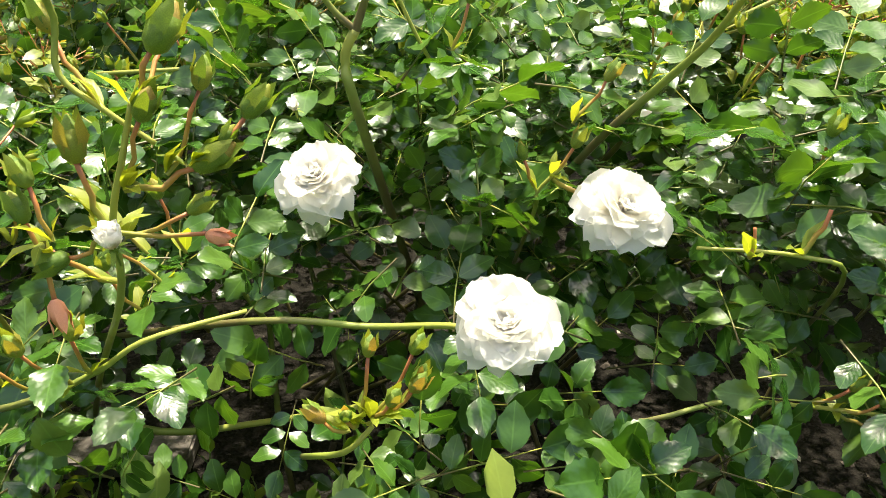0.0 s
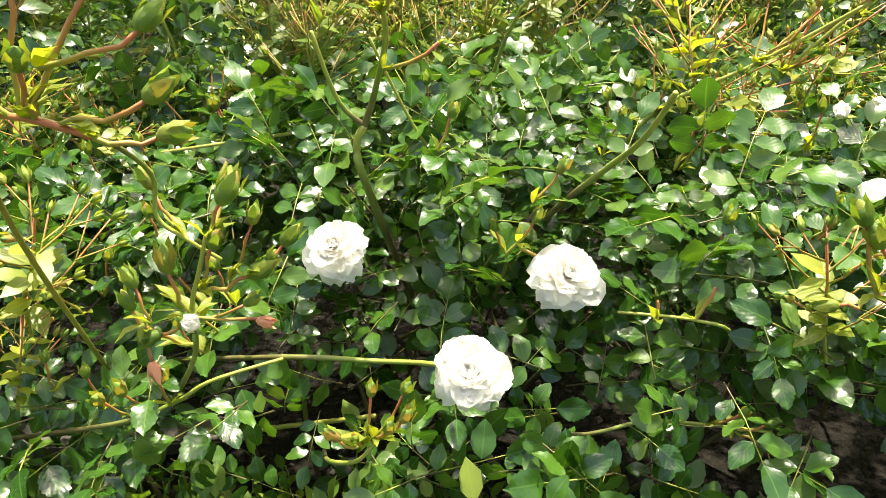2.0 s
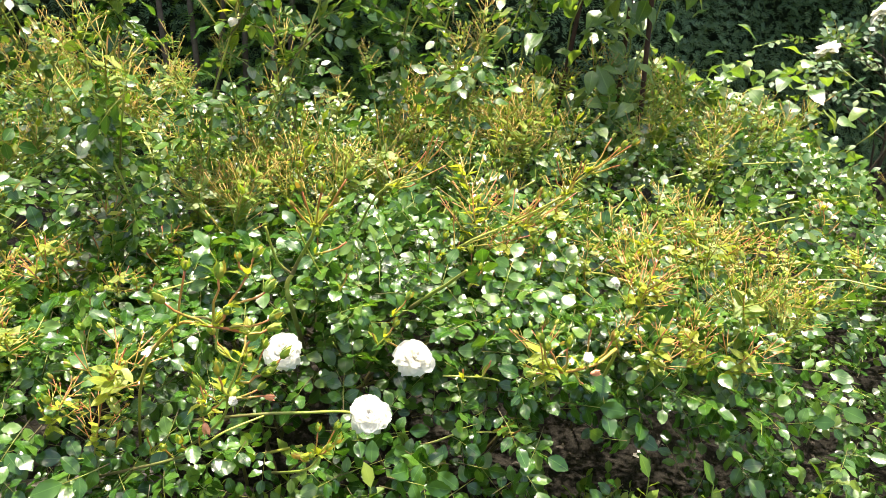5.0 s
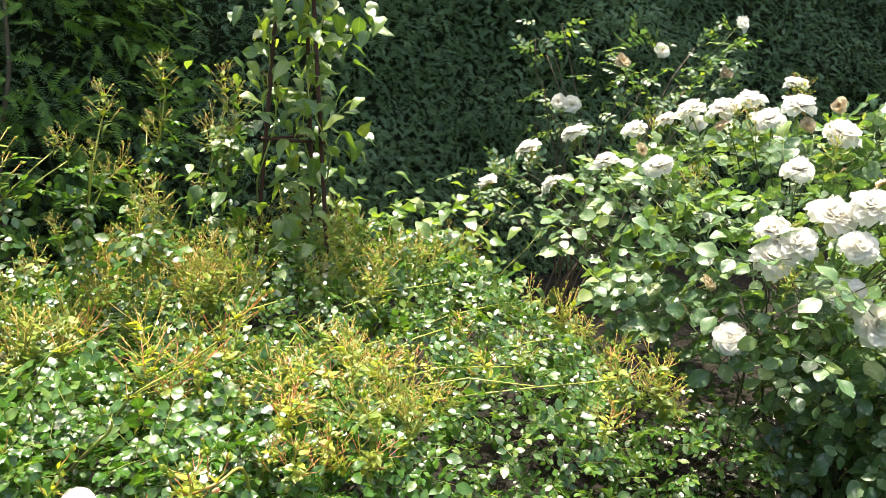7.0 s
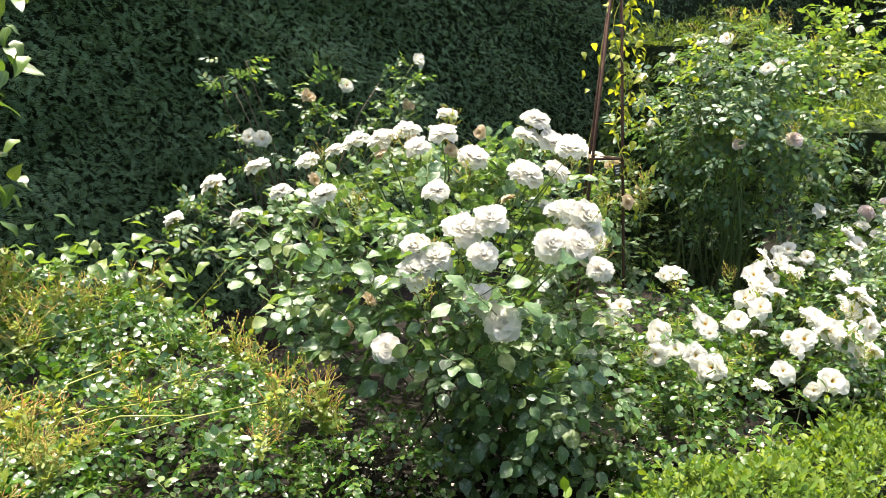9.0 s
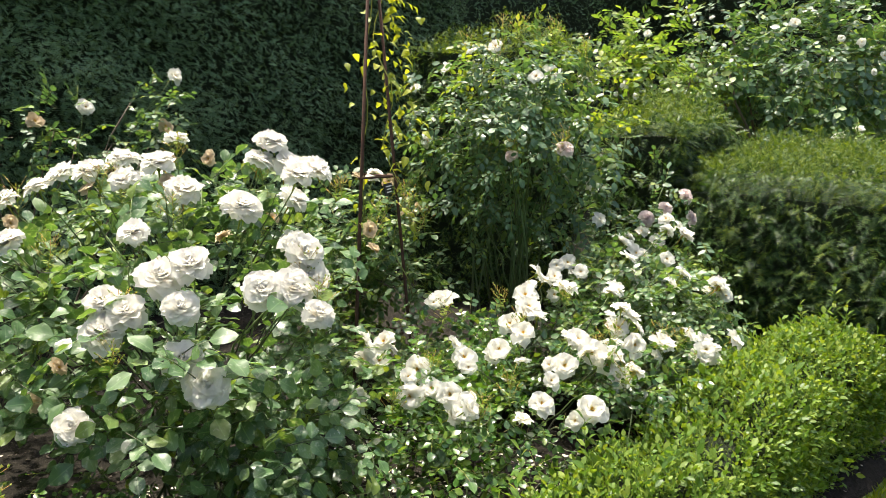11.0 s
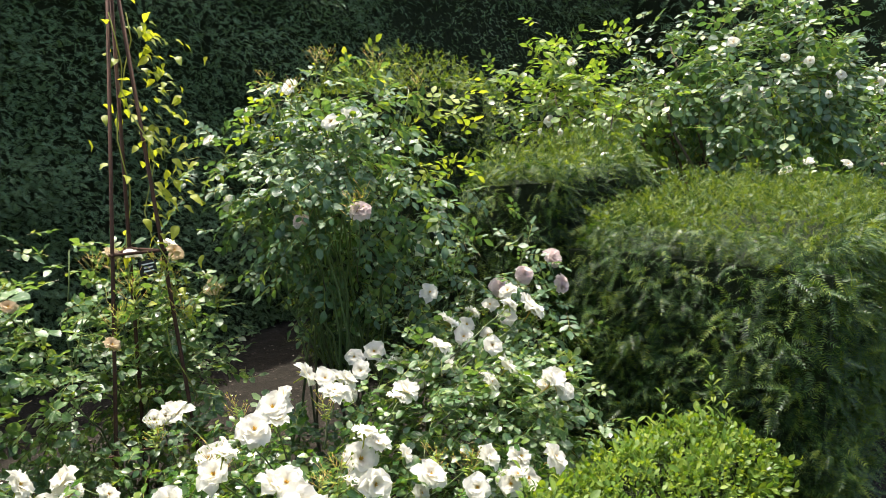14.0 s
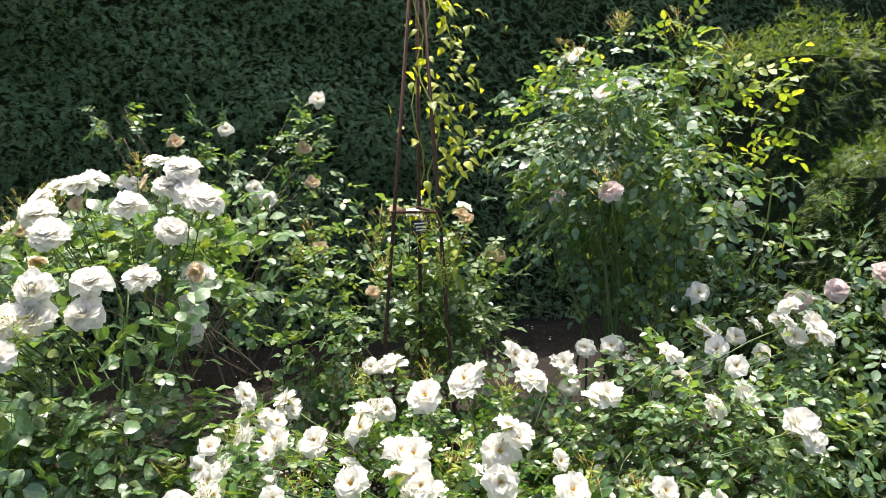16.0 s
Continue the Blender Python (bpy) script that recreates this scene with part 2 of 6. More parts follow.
PALE_CHIP = rough_material("fallen petal and pale grit", [(0.3, (0.35, 0.3, 0.23)), (0.7, (0.62, 0.57, 0.48))], 50, 0.8, 0.3, 0.002)
TURF = rough_material("mown turf", [(0.3, (0.045, 0.08, 0.012)), (0.55, (0.085, 0.13, 0.018)), (0.8, (0.14, 0.17, 0.03))], 6, 0.85, 0.9, 0.02, fine_scale=220)
GRASS = leaf_material("grass blade", (0.07, 0.125, 0.008), (0.115, 0.17, 0.01), (0.17, 0.21, 0.015), 0.6, 0.35, 0.15)
# Dark fill inside the hedges: shade between the sprays is put into its colour.
CORE = rough_material("shaded inner twigs", [(0.3, (0.02, 0.03, 0.014)), (0.7, (0.05, 0.065, 0.03))], 22, 0.95, 1.0, 0.05)
BOARD = rough_material("weathered board", [(0.25, (0.07, 0.06, 0.05)), (0.75, (0.24, 0.21, 0.17))], 14, 0.85, 0.6, 0.004)
PLAQUE = rough_material("black label plate", [(0.3, (0.012, 0.012, 0.014)), (0.7, (0.03, 0.03, 0.032))], 40, 0.4, 0.1, 0.001)
INK = rough_material("white label ink", [(0.3, (0.6, 0.6, 0.58)), (0.7, (0.72, 0.72, 0.7))], 40, 0.6, 0.1, 0.001)

# ---- mesh tools ----
RNG = np.random.default_rng(11)


class Shape:
    """Points, faces, uv and material slots of one small form that is used many times."""

    def __init__(self, v, faces, uv, slots=None):
        self.v, self.uv = np.array(v, float).reshape(-1, 3), np.array(uv, float).reshape(-1, 2)
        self.totals = np.array([len(f) for f in faces], int)
        self.loops = np.array([i for f in faces for i in f], int)
        self.slots = np.zeros(len(faces), int) if slots is None else np.array(slots, int)

    def moved(self, m, slot=None):
        s = Shape([], [], [])
        m = np.array(m)
        s.v, s.uv, s.totals, s.loops = self.v @ m[:3, :3].T + m[:3, 3], self.uv, self.totals, self.loops
        s.slots = self.slots if slot is None else np.full(len(self.totals), slot)
        return s


def joined(shapes):
    s = Shape([], [], [])
    shift = np.cumsum([0] + [len(a.v) for a in shapes])
    s.v, s.uv = np.concatenate([a.v for a in shapes]), np.concatenate([a.uv for a in shapes])
    s.totals, s.slots = np.concatenate([a.totals for a in shapes]), np.concatenate([a.slots for a in shapes])
    s.loops = np.concatenate([a.loops + k for a, k in zip(shapes, shift)])
    return s


def stamped(shape, ms):
    """One Shape from many poses (K, 4, 4) of another."""
    k, n = len(ms), len(shape.v)
    s = Shape([], [], [])
    s.v = (np.einsum("kij,nj->kni", ms[:, :3, :3], shape.v) + ms[:, None, :3, 3]).reshape(-1, 3)
    s.uv, s.totals, s.slots = np.tile(shape.uv, (k, 1)), np.tile(shape.totals, k), np.tile(shape.slots, k)
    s.loops = (shape.loops[None] + n * np.arange(k)[:, None]).ravel()
    return s


def to_mesh(name, s, mats, smooth=True):
    me = bpy.data.meshes.new(name)
    me.vertices.add(len(s.v))
    me.vertices.foreach_set("co", s.v.astype(np.float32).ravel())
    me.loops.add(len(s.loops))
    me.loops.foreach_set("vertex_index", s.loops.astype(np.int32))
    me.polygons.add(len(s.totals))
    me.polygons.foreach_set("loop_start", np.r_[0, np.cumsum(s.totals)[:-1]].astype(np.int32))
    me.polygons.foreach_set("material_index", s.slots.astype(np.int32))
    me.polygons.foreach_set("use_smooth", np.full(len(s.totals), smooth))
    layer = me.uv_layers.new(name="uv")
    layer.data.foreach_set("uv", s.uv[s.loops].astype(np.float32).ravel())
    for m in mats:
        me.materials.append(m)
    me.update(calc_edges=True)
    return me


def thing(name, at, label, category, group="", kind=""):
    ob = new(name)
    ob.location = at
    ob.empty_display_size = 0.1
    return tagged(ob, label, category, group, kind)


def part(name, me, parent, label="", m=None, kind=""):
    """Hangs a mesh under a thing or a part; m is its pose in the world (parents only shift)."""
    ob = new(name, me)
    ob.parent = parent
    shift = Vector(parent.location)
    if parent.parent:
        shift = shift + Vector(parent.parent.location)
    if m is not None:
        ob.matrix_basis = Matrix.Translation(-shift) @ m
    else:
        ob.location = -shift
    return tagged(ob, label, "", "", kind)


def unit(a):
    return a / np.maximum(np.linalg.norm(a, axis=-1, keepdims=True), 1e-9)


def poses(at, ahead, up, size):
    """Poses (K, 4, 4) whose y runs ahead and whose z leans to up."""
    y = unit(ahead)
    x = unit(np.cross(y, up))
    z = np.cross(x, y)
    m = np.zeros((len(at), 4, 4))
    size = np.asarray(size) * np.ones(len(at))
    m[:, :3, 0], m[:, :3, 1], m[:, :3, 2] = x * size[:, None], y * size[:, None], z * size[:, None]
    m[:, :3, 3], m[:, 3, 3] = at, 1
    return m


def tube(points, radii, sides=5, slot=0):
    """A round tapered stem along points."""
    p = np.array(points, float)
    r = np.asarray(radii) * np.ones(len(p))
    d = unit(np.gradient(p, axis=0))
    a = np.cross(d, (0.31, 0.2, 0.93)) + 1e-6
    a = unit(a)
    b = np.cross(d, a)
    ang = np.linspace(0, 2 * np.pi, sides, endpoint=False)
    ring = p[:, None] + r[:, None, None] * (np.cos(ang)[None, :, None] * a[:, None] + np.sin(ang)[None, :, None] * b[:, None])
    faces = []
    for i in range(len(p) - 1):
        for j in range(sides):
            k = (j + 1) % sides
            faces.append((i * sides + j, i * sides + k, (i + 1) * sides + k, (i + 1) * sides + j))
    faces.append(tuple(range((len(p) - 1) * sides, len(p) * sides)))
    uv = [(j / sides, i / (len(p) - 1)) for i in range(len(p)) for j in range(sides)]
    return Shape(ring.reshape(-1, 3), faces, uv, [slot] * len(faces))


def bent(a, b, sag=0.1, steps=6, wobble=0.0):
    """Points of a bow from a to b that bulges upward by sag."""
    a, b = np.array(a, float), np.array(b, float)
    t = np.linspace(0, 1, steps)[:, None]
    p = a + (b - a) * t
    p[:, 2] += sag * 4 * (t * (1 - t))[:, 0]
    if wobble:
        w = RNG.normal(0, wobble, p.shape)
        w[0], w[-1] = 0, 0
        p = p + w
    return p


def leaflet(length=1.0, width=0.6, rows=6, fold=0.25, curl=0.2, teeth=0.0, widest=0.45, slot=0, fine=False, twist=0.0, blunt=0.8):
    """A leaf blade along y: folded at the midrib, curled back, with a toothed margin."""
    v, uv, faces = [(0.0, 0.0, 0.0)], [(0.5, 0.0)], []
    cols = (-1, -0.5, 0, 0.5, 1) if fine else (-1, 0, 1)
    n = len(cols)
    for i in range(1, rows):
        t = i / rows
        w = width / 2 * math.sin(math.pi * t ** (math.log(0.5) / math.log(widest))) ** blunt
        if teeth:
            w *= 1 + teeth * (0.5 if i % 2 else -0.5)
        for c in cols:
            x = c * w
            y = length * (t + (0.025 * abs(c) if teeth and i % 2 else 0))
            z = fold * abs(x) * (1 - 0.6 * abs(c)) * 1.6 - curl * length * t * t + twist * x * t + 0.05 * length * math.sin(9 * t + 40 * twist + fold * 30) * c * c
            v.append((x, y, z))
            uv.append((0.5 + c * 0.5, t))
    v.append((0.0, length, -curl * length))
    uv.append((0.5, 1.0))
    last = len(v) - 1
    for j in range(n - 1):
        faces.append((0, 2 + j, 1 + j))
        faces.append((last, last - n + j, last - n + j + 1))
    for i in range(rows - 2):
        for j in range(n - 1):
            a = 1 + i * n + j
            faces.append((a, a + 1, a + n + 1, a + n))
    return Shape(v, faces, uv, [slot] * len(faces))


def rose_leaf(pairs=2, size=1.0, rows=6, fine=False, teeth=0.0, width=0.62, seed=0, stalk=True):
    """A compound rose leaf: a stalk with leaflets in pairs and one at the tip. size: length of the leaflets."""
    rng = np.random.default_rng(seed)
    out, length = [], size * (0.55 + 0.62 * pairs)
    spine = [(rng.normal(0, 0.03) * size, length * t, -0.16 * length * t * t) for t in np.linspace(0, 1, 3)]
    spine[0] = (0, 0, 0)
    if stalk:
        out.append(tube(spine, np.array([0.03, 0.023, 0.014]) * size, 3, 1))
    for k in range(pairs):
        t = (0.55 * size + 0.62 * size * k) / length
        at = Vector((0, length * t, -0.16 * length * t * t))
        for side in (-1, 1):
            s = size * (0.78 + 0.1 * k) * rng.uniform(0.88, 1.08)
            blade = leaflet(s, s * width, rows, rng.uniform(0.12, 0.4), rng.uniform(0.02, 0.22), teeth, 0.46, 0, fine, rng.normal(0, 0.15))
            turn = Matrix.Translation(at) @ Euler((rng.normal(-0.12, 0.16), rng.normal(0, 0.22), -side * rng.uniform(0.95, 1.25))).to_matrix().to_4x4()
            out.append(blade.moved(turn @ Matrix.Translation((0, 0.06 * size, 0))))
    s = size * rng.uniform(1.0, 1.12)
    blade = leaflet(s, s * width, rows, rng.uniform(0.12, 0.4), rng.uniform(0.05, 0.25), teeth, 0.47, 0, fine)
    out.append(blade.moved(Matrix.Translation(spine[-1]) @ Euler((rng.normal(-0.2, 0.12), rng.normal(0, 0.15), rng.normal(0, 0.12))).to_matrix().to_4x4()))
    return joined(out)


def petal(length, width, open0, open1, cup=0.3, ruffle=0.06, rng=None, turn=0.0, base=0.03, lift=0.0, n=4, notch=0.08):
    """One petal round the z axis, opening from open0 at its foot to open1 degrees at its rim."""
    v, uv, faces = [], [], []
    r, z = base, lift
    ph = rng.uniform(0, 6.28)
    for i in range(n + 1):
        t = i / n
        a = radians(open0 + (open1 - open0) * t)
        if i:
            r, z = r + math.sin(a) * length / n, z + math.cos(a) * length / n
        w = width * (0.22 + 0.78 * math.sin(math.pi * min(t * 0.62 + 0.06, 0.5))) * math.sqrt(max(0.2, 1 - 0.8 * max(0.0, (t - 0.55) / 0.45) ** 2.6))
        for j in range(n + 1):
            c = j / n * 2 - 1
            side = c * w
            inward = cup * w * c * c
            wave = ruffle * length * t * t * math.sin(ph + c * 4.2)
            back = notch * length * t ** 3 * (c * c - 0.3) * 1.6
            rr = r - inward * math.cos(a) - back * math.sin(a) + wave * math.cos(a)
            zz = z + inward * math.sin(a) - back * math.cos(a) + wave * math.sin(a)
            v.append((rr * math.cos(turn) - side * math.sin(turn), rr * math.sin(turn) + side * math.cos(turn), zz))
            uv.append((j / n, t))
    for i in range(n):
        for j in range(n):
            a = i * (n + 1) + j
            faces.append((a, a + 1, a + n + 2, a + n + 1))
    return Shape(v, faces, uv)


def calyx(radius, slot=2):
    """Green cup, five sepals and a short stalk under a bloom, along -z."""
    out = [tube([(0, 0, 0.05), (0, 0, -0.1), (0, 0, -0.25), (0, 0.03, -0.5), (0, 0.1, -1.1)], np.array([0.14, 0.2, 0.12, 0.05, 0.045]), 6, slot)]
    for k in range(5):
        s = leaflet(0.75, 0.2, 3, 0.1, 0.3, slot=slot)
        out.append(s.moved(Euler((radians(-15), 0, k * 1.257)).to_matrix().to_4x4()))
    return [o.moved(Matrix.Scale(radius, 4)) for o in out]


def full_bloom_petals(seed, n=4):
    """Petals of a full, quartered rose of radius 1."""
    rng = np.random.default_rng(seed)
    rows = [(8, 1.0, 0.5, 62, 126, 0.1), (9, 0.96, 0.45, 52, 106, 0.1), (10, 0.88, 0.4, 42, 85, 0.1), (11, 0.78, 0.34, 26, 64, 0.08), (11, 0.7, 0.28, 17, 55, 0.11), (10, 0.6, 0.22, 6, 46, 0.14), (10, 0.48, 0.18, -4, 34, 0.17)]
    out = []
    for count, length, width, a, b, lift in rows:
        start = rng.uniform(0, 6)
        for k in range(count):
            j = rng.normal(0, 1, 4)
            out.append(petal(length * (1 + 0.08 * j[0]), width * (1 + 0.12 * j[1]), a + 6 * j[2], b + 10 * j[3], 0.34, 0.07, rng, start + k * 6.283 / count + rng.normal(0, 0.12), 0.03, lift, n, 0.02))
    for k in range(26):
        turn, off = rng.uniform(0, 6.28), rng.uniform(0.0, 0.24)
        out.append(petal(rng.uniform(0.4, 0.55), rng.uniform(0.15, 0.24), rng.uniform(-15, 20), rng.uniform(-125, -30), 0.4, 0.16, rng, turn, off, 0.2, 3))
    return out


def full_bloom(seed, radius):
    out = [p.moved(Matrix.Scale(radius, 4)) for p in full_bloom_petals(seed, 4)]
    return joined(out + calyx(radius))


def loose_bloom(seed, radius):
    """Half-double bloom with a boss of stamens."""
    rng = np.random.default_rng(seed)
    out = []
    for count, length, width, a, b in ((6, 1.0, 0.55, 60, 106), (6, 0.9, 0.5, 48, 82), (5, 0.7, 0.38, 30, 62)):
        start = rng.uniform(0, 6)
        for k in range(count):
            j = rng.normal(0, 1, 4)
            out.append(petal(length * (1 + 0.1 * j[0]), width * (1 + 0.1 * j[1]), a + 8 * j[2], b + 10 * j[3], 0.25, 0.12, rng, start + k * 6.283 / count + rng.normal(0, 0.15), 0.03, 0.0, 4))
    for k in range(16):
        turn, tilt = rng.uniform(0, 6.28), rng.uniform(0.1, 0.7)
        out.append(leaflet(0.3, 0.07, 2, 0, 0, slot=1).moved(Euler((1.57 - tilt, 0, turn)).to_matrix().to_4x4()))
    return joined([o.moved(Matrix.Scale(radius, 4)) for o in out] + calyx(radius))


def half_open(seed, radius):
    rng = np.random.default_rng(seed)
    out = []
    for count, length, width, a, b in ((5, 1.1, 0.5, 45, 5), (5, 1.0, 0.45, 30, -8), (4, 0.9, 0.36, 15, -15)):
        start = rng.uniform(0, 6)
        for k in range(count):
            out.append(petal(length, width, a, b, 0.55, 0.05, rng, start + k * 6.283 / count, 0.04, 0.0, 4))
    return joined([o.moved(Matrix.Scale(radius, 4)) for o in out] + calyx(radius))


def bud(length, slot_cup, slot_tip, sides=6):
    """A closed bud with sepals along y."""
    rings = ((0.0, 0.1), (0.15, 0.24), (0.45, 0.3), (0.75, 0.2)) if sides > 4 else ((0.0, 0.12), (0.35, 0.31), (0.75, 0.2))
    a = tube([(0, y * length, 0) for y, _ in rings], np.array([r for _, r in rings]) * length, sides, slot_cup)
    b = tube([(0, 0.75 * length, 0), (0, length, 0)], np.array([0.19, 0.03]) * length, sides, slot_tip)
    out = [a, b]
    for k in range(4 if sides > 4 else 2):
        s = leaflet(1.0 * length, 0.34 * length, 4 if sides > 4 else 2, -0.3, 0.2, slot=slot_cup)
        out.append(s.moved(Euler((0, k * (1.57 if sides > 4 else 3.14), 0)).to_matrix().to_4x4() @ Matrix.Translation((0, 0.08 * length, 0.2 * length)) @ Euler((0.3, 0, 0)).to_matrix().to_4x4()))
    return joined(out)


def flower_spray(seed, height=0.16, branches=9, bud_size=0.011, leaves=12, thick=1.0):
    """A much-branched truss of thin stalks with buds and small bracts, along z. Slots: 0 stalk, 1 bud, 2 bract."""
    rng = np.random.default_rng(seed)
    out = []
    tip = np.array((rng.normal(0, 0.1), rng.normal(0, 0.1), 1.0)) * height
    out.append(tube(bent((0, 0, 0), tip, 0.0, 4, 0.004), thick * np.linspace(0.0024, 0.0013, 4), 4, 0))
    ends = [(tip, tip)]
    for k in range(branches):
        t = 0.25 + 0.7 * k / branches
        a = tip * t
        turn = k * 2.4 + rng.normal(0, 0.4)
        reach = height * (0.55 - 0.3 * t) * rng.uniform(0.7, 1.3)
        d = np.array((math.cos(turn) * 0.75, math.sin(turn) * 0.75, rng.uniform(0.5, 1.1)))
        b = a + d * reach
        out.append(tube(bent(a, b, -0.004, 3), thick * np.linspace(0.0016, 0.001, 3), 3, 0))
        ends.append((b, d))
        for side in (-1, 1):
            if rng.uniform() < 0.6:
                e = d + np.array((-d[1], d[0], 0)) * side * 0.9
                c = a + d * reach * 0.55
                f = c + unit(e) * reach * 0.5
                out.append(tube([c, f], thick * np.array((0.0011, 0.0008)), 3, 0))
                ends.append((f, e))
    one = bud(bud_size, 1, 1, 3)
    at = np.array([e[0] for e in ends])
    way = unit(np.array([e[1] for e in ends])) + rng.normal(0, 0.2, (len(ends), 3))
    out.append(stamped(one, poses(at, way, np.array((0.3, 0.9, 0.2)), rng.uniform(0.6, 1.25, len(ends)))))
    if leaves:
        k = branches + leaves
        at = tip * rng.uniform(0.1, 0.85, (k, 1))
        way = np.c_[rng.normal(0, 1, (k, 2)), rng.uniform(0.2, 0.8, k)]
        out.append(stamped(leaflet(0.032, 0.015, 3, 0.2, 0.25, slot=2), poses(at, way, np.array((0, 0, 1.0)), rng.uniform(0.6, 1.3, k))))
    return joined(out)


def lumps(d, seed, amount=0.12):
    """Uneven outline: a smooth wobble over directions or places d (K, 3)."""
    rng = np.random.default_rng(seed)
    s = np.zeros(len(d))
    for k in range(7):
        w = rng.normal(0, 1.6 + 0.9 * k, 3)
        s += np.sin(d @ w + rng.uniform(0, 6.28)) / (1 + 0.35 * k)
    return amount * s / 2.2


def shell(count, centre, radii, seed, zmin, inner=0.55, amount=0.12):
    """Places near the surface of an uneven dome, and the directions outwards."""
    rng = np.random.default_rng(seed)
    d = unit(rng.normal(0, 1, (count * 2, 3)))
    depth = 1 - (1 - inner) * rng.uniform(0, 1, len(d)) ** 1.6
    p = np.array(centre) + d * np.array(radii) * (depth * (1 + lumps(d, seed, amount)))[:, None]
    ok = p[:, 2] > zmin
    p, d = p[ok][:count], d[ok][:count]
    return p, unit(d / np.array(radii))


def clumps(count, each, centre, radii, seed, zmin, spread, inner=0.45, amount=0.3):
    """Places in tufts over an uneven dome, as leaves stand at the ends of shoots, and the directions outwards."""
    rng = np.random.default_rng(seed + 1000)
    c, d = shell(count, centre, radii, seed, zmin, inner, amount)
    size = rng.uniform(0.5, 1.5, len(c))
    pick = np.repeat(np.arange(len(c)), np.maximum(2, (each * size).astype(int)))
    off = rng.normal(0, spread, (len(pick), 3)) * size[pick][:, None] ** 0.5
    p = c[pick] + off
    ok = p[:, 2] > zmin
    return p[ok], unit(d[pick] * 0.8 + unit(off) * 0.6)[ok]


def leaf_poses(p, out, seed, size, hang=0.25, spread=0.45, lean=(0, 0, 0)):
    """Poses of leaves at p that face out and up. lean: a tilt for all, or one for each."""
    rng = np.random.default_rng(seed)
    k = len(p)
    tang = rng.normal(0, 1, (k, 3))
    ahead = tang * np.array((0.8, 0.8, 0.35)) + out * 0.7 + np.array((0, 0, -hang))
    up = out * 0.45 + np.array((0, 0, 0.9)) + np.array(lean) + rng.normal(0, spread, (k, 3))
    return poses(p, ahead, up, size * rng.uniform(0.72, 1.18, k))


def leafy(name, parent, shapes, ms, mats, single=None, label="", kind="stuff", leaf_name="leaf", plain=None):
    """Leaves on a plant: those that single() picks become parts, the rest one mesh."""
    pick = np.zeros(len(ms), bool) if single is None else single(ms[:, :3, 3])
    if pick.sum() > 300:
        pick[np.flatnonzero(pick)[300:]] = False
    rest = np.flatnonzero(~pick)
    chunks = [stamped(s, ms[rest[k :: len(shapes)]]) for k, s in enumerate(plain or shapes) if len(rest[k :: len(shapes)])]
    part(name, to_mesh(name, joined(chunks), mats), parent, label, kind=kind)
    if pick.any():
        meshes = [to_mesh(leaf_name, s, mats) for s in shapes]
        for k, i in enumerate(np.flatnonzero(pick)):
            part(leaf_name, meshes[k % len(meshes)], parent, m=Matrix(ms[i].tolist()))


def canes(parent, base, tips, seed, thick=0.005, sag=0.05, mat=None, name="cane", spread=0.08):
    rng = np.random.default_rng(seed)
    for tip in tips:
        foot = np.array(base) + np.r_[rng.normal(0, spread, 2), 0]
        pts = bent(foot, tip, sag, 8, 0.012)
        part(name, to_mesh(name, tube(pts, np.linspace(thick, thick * 0.4, 8), 6), [mat or CANE]), parent)


def face_pose(at, normal, turn=0.0, size=1.0):
    """Pose of a bloom whose axis z points along normal."""
    q = Vector(normal).to_track_quat("Z", "Y")
    return Matrix.Translation(at) @ q.to_matrix().to_4x4() @ Matrix.Rotation(turn, 4, "Z") @ Matrix.Scale(size, 4)


# ---- ground ----
def bed_edge(x):
    """Where the lawn's cut edge runs."""
    return -0.10 - 0.243 * x if x < 5.6 else -1.46 - 0.02 * (x - 5.6)


def sheet(name, xs, ys, height, mat):
    """A ground sheet over a grid with uneven height(x, y)."""
    v, uv, faces = [], [], []
    for i, x in enumerate(xs):
        for j, y in enumerate(ys(x)):
            v.append((x, y, height(x, y)))
            uv.append((x, y))
    n = len(ys(xs[0]))
    for i in range(len(xs) - 1):
        for j in range(n - 1):
            a = i * n + j
            faces.append((a, a + n, a + n + 1, a + 1))
    return new(name, to_mesh(name, Shape(v, faces, uv), [mat]))


far = [-400, -60, -12, -6] + list(np.linspace(-4, 9, 40)) + [12, 20, 60, 400]
tagged(sheet("ground", far, lambda x: far, lambda x, y: -0.03 + 0.008 * noise.noise((x * 1.3, y * 1.3, 0)), TURF), "mown green lawn that reaches beyond the garden", "lawn", kind="structure")
bed_xs = list(np.linspace(-3.2, 13.2, 190))
tagged(
    sheet("bed_soil", bed_xs, lambda x: list(np.linspace(bed_edge(x), 3.9, 60)),
          lambda x, y: 0.0 + 0.018 * noise.noise((x * 6, y * 6, 0)) + 0.012 * noise.noise((x * 19, y * 19, 3)) + 0.03 * min(1, max(0, (y - bed_edge(x)) * 3)) - 0.045 * (y - bed_edge(x) < 0.01), SOIL),
    "dark crumbly soil of the rose bed", "soil", kind="structure")

